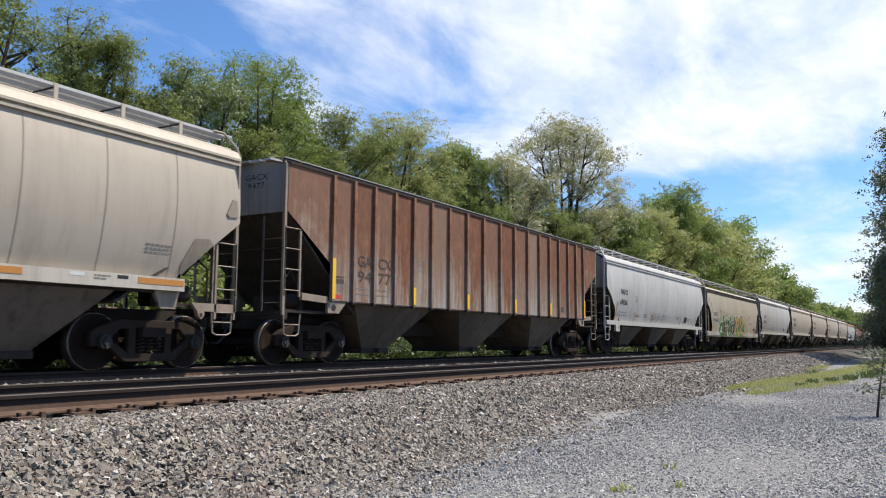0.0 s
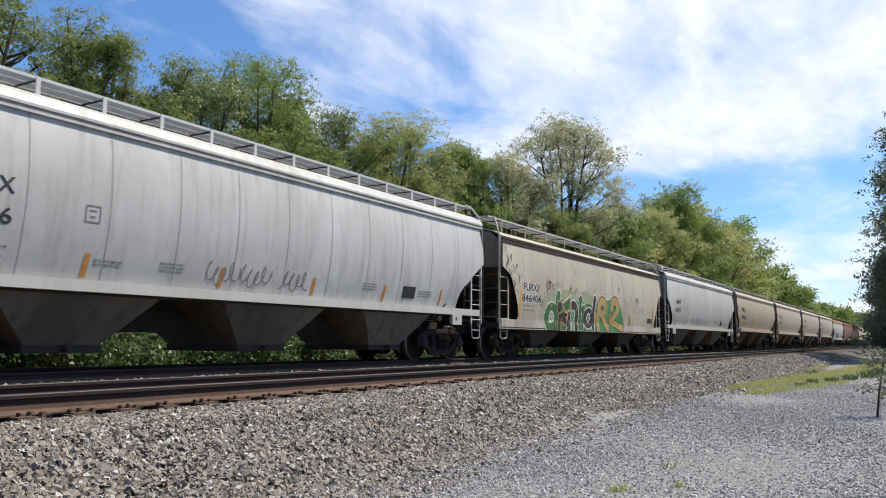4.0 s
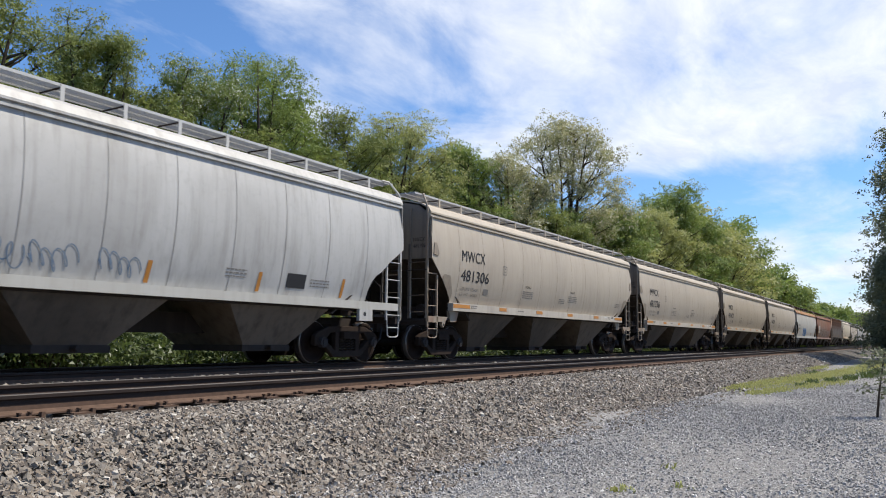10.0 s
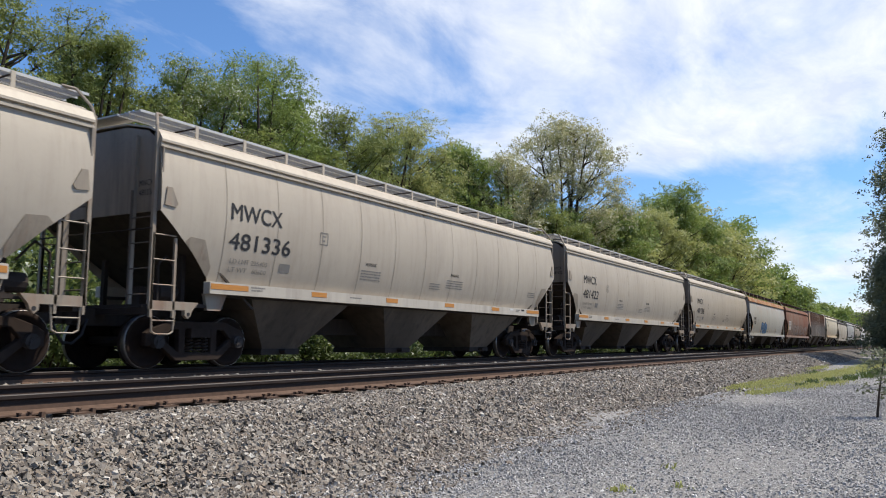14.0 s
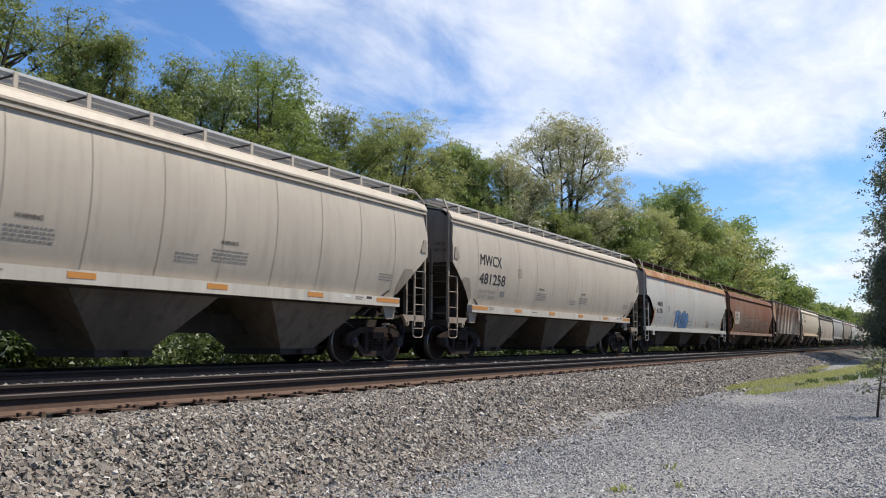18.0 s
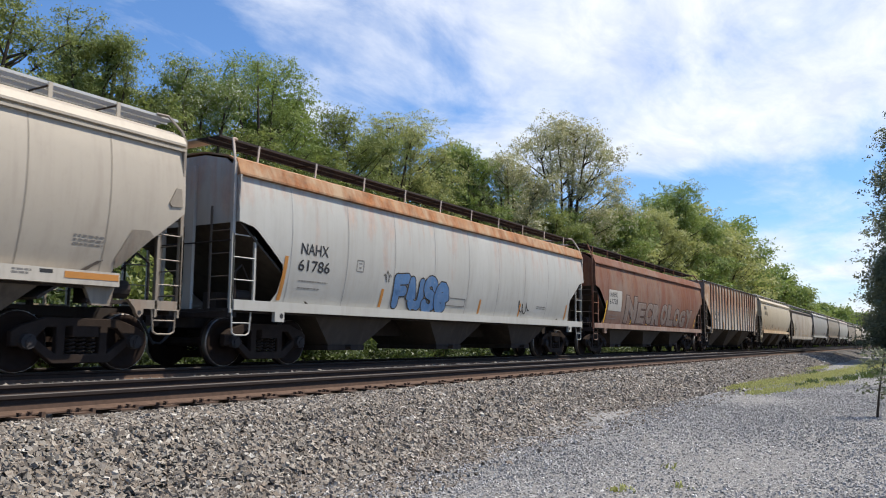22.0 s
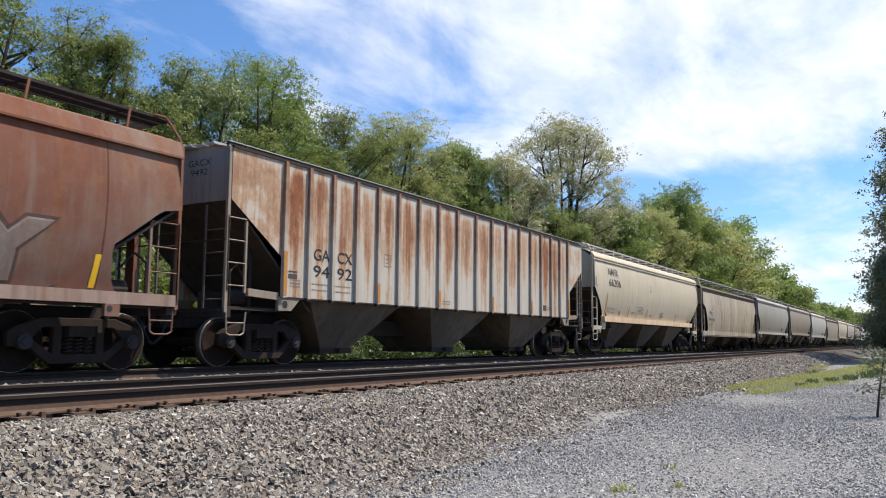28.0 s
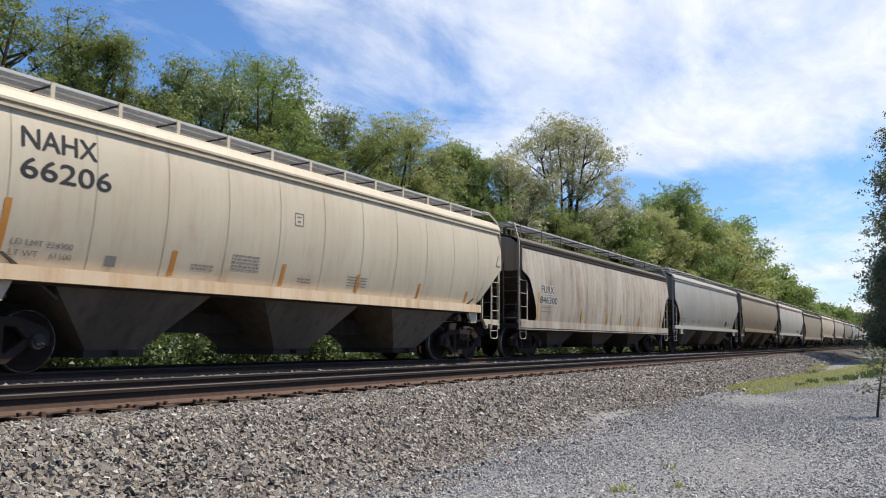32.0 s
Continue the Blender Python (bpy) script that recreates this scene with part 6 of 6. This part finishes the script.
            a, b = rng.uniform(0.010, 0.045), rng.uniform(0.008, 0.024)
            chips.append(blob(x, z, a, b, rng, 8, 0.35))
            if rng.random() < 0.4:
                chips.append(rect(x - 0.009, x + 0.009, z - rng.uniform(0.08, 0.34), z))
    decal(c, "rust_chips", k, chips, RUST_CHIP, 0.005, "chips of bare rust in the paint")
    # thin scrawls
    scr = []
    for line in ([(10.72, 2.10), (10.98, 1.34), (11.18, 2.18)], [(11.22, 1.30), (11.42, 2.16), (11.62, 1.40)], [(11.28, 1.66), (11.58, 1.70)], [(11.74, 2.20), (11.82, 1.36), (12.25, 1.26)], [(10.85, 2.14), (11.3, 2.24)]):
        scr += stroke(line, 0.016)
    for i in range(11):
        x = 12.45 + 0.13 * i
        scr += stroke([(x, 1.72 + rng.uniform(-0.04, 0.04)), (x + rng.uniform(-0.03, 0.1), 1.98 + rng.uniform(-0.05, 0.05))], 0.014)
    decal(c, "data_panel", k, [rect(14.52, 14.78, 1.34, 1.54), rect(14.82, 15.08, 1.34, 1.54)], BLACK, 0.006, "dark consolidated data panel")
    # a slanting hand-written scrawl by the end: plain uneven bars in two rows
    for i in range(12):
        x, z = 0.22 + 0.088 * i, 3.16 - 0.066 * i
        a, b = ((0.05, 0.22), (0.10, -0.20), (-0.02, -0.23), (0.12, 0.16))[i % 4]
        scr += stroke([(x, z), (x + a, z + b)], 0.022)
    for i in range(9):
        x, z = 0.20 + 0.085 * i, 2.84 - 0.095 * i
        a, b = ((0.05, -0.20), (0.06, 0.21), (0.12, -0.10))[i % 3]
        scr += stroke([(x, z), (x + a, z + b)], 0.022)
    decal(c, "spray_tag", k, scr, SPRAY_DARK, 0.008, "thin dark scrawled strokes")


def graffiti_blue(c):
    k = "chamfer"
    letters = ([[(5.18, 1.38), (5.16, 1.94)], [(5.17, 1.93), (5.58, 1.97)], [(5.18, 1.66), (5.48, 1.68)]],
               [[(5.80, 1.92), (5.82, 1.50)] + arc(6.03, 1.50, 0.21, 0.16, 180, 360) + [(6.25, 1.90)]],
               [arc(6.66, 1.82, 0.20, 0.17, 10, 250) + arc(6.64, 1.47, 0.22, 0.18, 80, -160)],
               [[(7.00, 1.58), (7.44, 1.62)] + arc(7.22, 1.60, 0.23, 0.28, 5, 310)])
    for n_, lines in enumerate(letters):
        for line in lines:
            decal(c, "spray_outline", k, fat(line, 0.31), SPRAY_DARK, 0.006 + 0.006 * n_, "dark sprayed outline")
        for line in lines:
            decal(c, "spray_letter", k, fat(line, 0.245), SPRAY_BLUE, 0.009 + 0.006 * n_, "rounded blue sprayed letter")
    rng = random.Random(8)
    decal(c, "spray_tag", k, stroke(squiggle(rng, 11.8, 1.35, 0.8, 0.4, 5), 0.035) + stroke(squiggle(rng, 4.62, 1.8, 0.25, 0.3, 4), 0.02), SPRAY_DARK, 0.006)
    decal(c, "painted_frame", k, stroke([(7.3, 1.42), (8.5, 1.42), (8.5, 1.62), (7.3, 1.62), (7.3, 1.42)], 0.025), GREYINK, 0.005)


def graffiti_silver(c):
    """Large silvery block letters with dark edges."""
    k, rng = "chamfer", random.Random(17)
    spans = ((3.62, 1.50, 1.10), (5.28, 1.14, 0.86), (6.55, 0.95, 0.90), (7.60, 1.22, 0.90), (8.98, 1.05, 0.94), (10.12, 1.10, 0.95), (11.32, 1.02, 0.82), (12.42, 1.06, 0.80), (13.56, 1.30, 0.86))
    for i, (ch, (x, w, h)) in enumerate(zip("NECROLOGY", spans)):
        z = 1.30 + rng.uniform(-0.02, 0.02)
        lettering(c, k, ch, x - 0.06, z - 0.04, w + 0.14, h + 0.12, SPRAY_SHADE, 0.006, 0.10, "dark sprayed outline", "spray_outline", 0.06)
        lettering(c, k, ch, x, z, w, h + 0.03, SPRAY_PALE, 0.010, 0.06, "pale sprayed edge", "spray_edge", 0.06)
        lettering(c, k, ch, x + 0.05, z + 0.02, w - 0.07, h - 0.02, SPRAY_SILVER, 0.014, 0.045, "faded silver sprayed letter", "spray_letter", 0.06)
    decal(c, "stencil_patch", k, [rect(1.52, 3.10, 1.74, 2.57)], PALE_PATCH, 0.005, "white repainted stencil patch")


def train():
    tan_car(-5.9, None, 1)
    c = ribbed_car(11.6, ("GA", "94"), ("CX", "77"), 2, RUSTY, "rust-brown ribbed covered hopper with faded panels", YELLOW, FADED_BLACK)
    c = pale_car(30.0, "NAHX", "69036", 4)
    graffiti_green(deep_car(47.36, "FURX", "846406", 5, BUFF, "buff covered hopper sprayed with green graffiti"))
    pale_car(65.2, "NAHX", "69312", 7)
    tan_car(82.6, "481306", 11)
    tan_car(100.0, "481336", 12)
    tan_car(117.4, "481422", 13)
    tan_car(134.8, "481258", 14)
    c = low_car(152.2, "NAHX", "61786", 15, WHITE, RUST_BAND, "white covered hopper with a rusted roof and blue graffiti", ORANGE)
    marks(c, "chamfer", "NAHX", "61786", 1.70, 2.20, 0.22, 0.84, 0.96, 0.33, BLACK, 1.66)
    small_print(c, "chamfer", 16, ((1.72, 1.66, 0.9, 1), (1.72, 1.52, 0.7, 1), (13.2, 1.6, 0.7, 2)))
    frame_mark(c, "chamfer", 3.55, 2.0)
    graffiti_blue(c)
    c = low_car(170.65, "NAHX", "61738", 17, OXIDE, OXIDE, "oxide red covered hopper with faded silver graffiti", YELLOW)
    graffiti_silver(c)
    marks(c, "chamfer", "NAHX", "61738", 1.66, 2.28, 0.21, 0.86, 0.94, 0.28, BLACK, 1.63)
    small_print(c, "chamfer", 18, ((1.5, 1.56, 1.2, 1), (1.5, 1.42, 1.1, 1)))
    ribbed_car(188.97, ("GA", "94"), ("CX", "92"), 19, STREAKED, "white ribbed covered hopper streaked with rust", ORANGE)
    c = hopper_car("slant", L_T, 207.5, CREAM, CREAM_SILL, "cream covered hopper with faint rust along the sill", seam_m=SEAM_CREAM)
    marks(c, "slant", "NAHX", "66206", 1.56, 3.13, 0.29, 1.17, 1.42, 0.43, BLACK)
    lettering(c, "slant", "LD LMT 224900", 1.56, 1.78, 0.93, 0.085, GREYINK, 0.006, 0.0, "small grey stencilling")
    lettering(c, "slant", "LT WT    61100", 1.56, 1.63, 0.93, 0.085, GREYINK, 0.006, 0.0, "small grey stencilling")
    upright_strips(c, "slant", (1.34, 4.25, 6.9, 9.3, 11.8, 14.2), ORANGE, (0.85, 0.42, 0.42, 0.4, 0.36, 0.3), 0.10, 1.54)
    small_print(c, "slant", 21, ((4.7, 1.75, 0.5, 2), (5.6, 2.0, 0.7, 5), (7.4, 1.7, 0.4, 2), (9.0, 1.85, 0.7, 4)))
    frame_mark(c, "slant", 7.15, 2.75)
    decal(c, "data_panel", "slant", [rect(3.05, 3.24, 1.60, 1.76)], GREYINK, 0.006, "small dark data panel")
    deep_car(225.15, "FURX", "846300", 23, BUFF_RUST, "buff covered hopper stained with rust runs", WORN_STEEL)
    pale_car(243.1, None, None, 24, GREY, "grey covered hopper with visible weld seams")
    tan_car(260.6, None, 25, TAN_DULL, label="dull tan covered hopper with dark small print")
    pale_car(278.1, None, None, 26, WHITE, "off-white covered hopper with rounded ends")
    deep_car(295.5, None, None, 27, TAN_DULL, "dull brown covered hopper with dark streaks")
    tan_car(313.5, None, 28, CREAM, label="cream covered hopper with a pale sill")
    at = 331.0
    for i, (f, m) in enumerate(((tan_car, TAN), (tan_car, TAN_DULL), (pale_car, GREY), (tan_car, TAN), (pale_car, SILVER))):
        if f is tan_car:
            tan_car(at, None, 30 + i, m)
        else:
            pale_car(at, None, None, 30 + i, m)
        at += 17.5


planting()
train()

scatter("ballast_stones", ((1.0, 9.0, 4.28, 6.88, 34000, 0.0163), (9.0, 18.0, 4.28, 6.88, 24000, 0.0188), (18.0, 34.0, 4.30, 6.88, 22000, 0.0235), (34.0, 70.0, 4.3, 6.92, 16000, 0.033),
                           (1.0, 7.6, 3.85, 4.30, 3400, 0.016), (1.0, 6.2, 3.40, 3.9, 1700, 0.0155), (7.0, 11.0, 3.9, 4.35, 700, 0.018), (5.0, 20.0, 3.5, 4.35, 900, 0.018), (20.0, 40.0, 3.7, 4.35, 500, 0.03),
                           (1.0, 12.0, 7.10, 8.40, 2200, 0.034), (4.0, 16.0, 8.80, 10.8, 6000, 0.024), (16.0, 50.0, 8.80, 10.8, 3600, 0.034)), BALLAST,
        "grey-brown crushed ballast stones", bed_height)
scatter("gravel_chips", ((3.5, 9.0, -1.5, 4.3, 24000, 0.0076), (9.0, 18.0, -1.5, 4.3, 22000, 0.0085), (18.0, 26.0, -1.2, 4.2, 10000, 0.010), (26.0, 40.0, -0.8, 3.6, 5000, 0.012)), CHIPS,
        "small pale limestone chips", lambda y: 0.0, -0.85)
strip = [(20.4, 3.35, 0.45, 0.14), (22.0, 3.15, 0.7, 0.18), (24.6, 2.75, 0.9, 0.2), (27.5, 2.3, 1.0, 0.2), (22.5, 4.25, 0.7, 0.18), (24.5, 4.05, 1.0, 0.25), (27.0, 3.75, 1.3, 0.32), (30.0, 3.4, 1.5, 0.38), (33.0, 3.05, 1.6, 0.42), (36.5, 2.75, 1.8, 0.42), (40.0, 2.45, 2.0, 0.42), (45.0, 2.25, 2.5, 0.45), (51.0, 2.1, 3.0, 0.5), (58.0, 2.0, 3.5, 0.5)]
blades("grass", [(x, y, a, b, 1300 if i > 3 else 420, 0.075) for i, (x, y, a, b) in enumerate(strip)] + [(6.38, 2.13, 0.08, 0.06, 34, 0.05), (6.78, 1.75, 0.05, 0.04, 14, 0.05), (7.73, 2.13, 0.05, 0.04, 9, 0.06), (41.5, 4.25, 1.8, 0.18, 500, 0.12)], GRASS, "thin strip of bright yellow-green grass on the gravel")
blades("weeds", [(24.3, 2.92, 0.15, 0.08, 50, 0.12), (26.4, 2.78, 0.3, 0.10, 90, 0.15), (27.5, 2.40, 0.3, 0.10, 100, 0.16), (29.6, 2.05, 0.4, 0.12, 140, 0.20), (32.0, 1.66, 0.5, 0.14, 170, 0.22), (35.4, 1.42, 0.7, 0.16, 200, 0.25), (34.8, 3.7, 0.6, 0.12, 60, 0.14)],
       LEAF_BUSH, "dark green weeds standing in the grass strip")


def motions():
    """The train rolls by: every car along the track, every wheelset round its axle."""
    for car, at in CARS:
        walk(car, [(t, pose(at - travel(t), YC, RT)) for t in range(0, 33, 2)])
    turns = [(k / 10, -math.degrees(travel(k / 10) / WR)) for k in range(0, 321)]
    for w, x in ROLLING:
        walk(w, [(t, pose(x, 0, WR, 0, a, 0)) for t, a in turns])


motions()
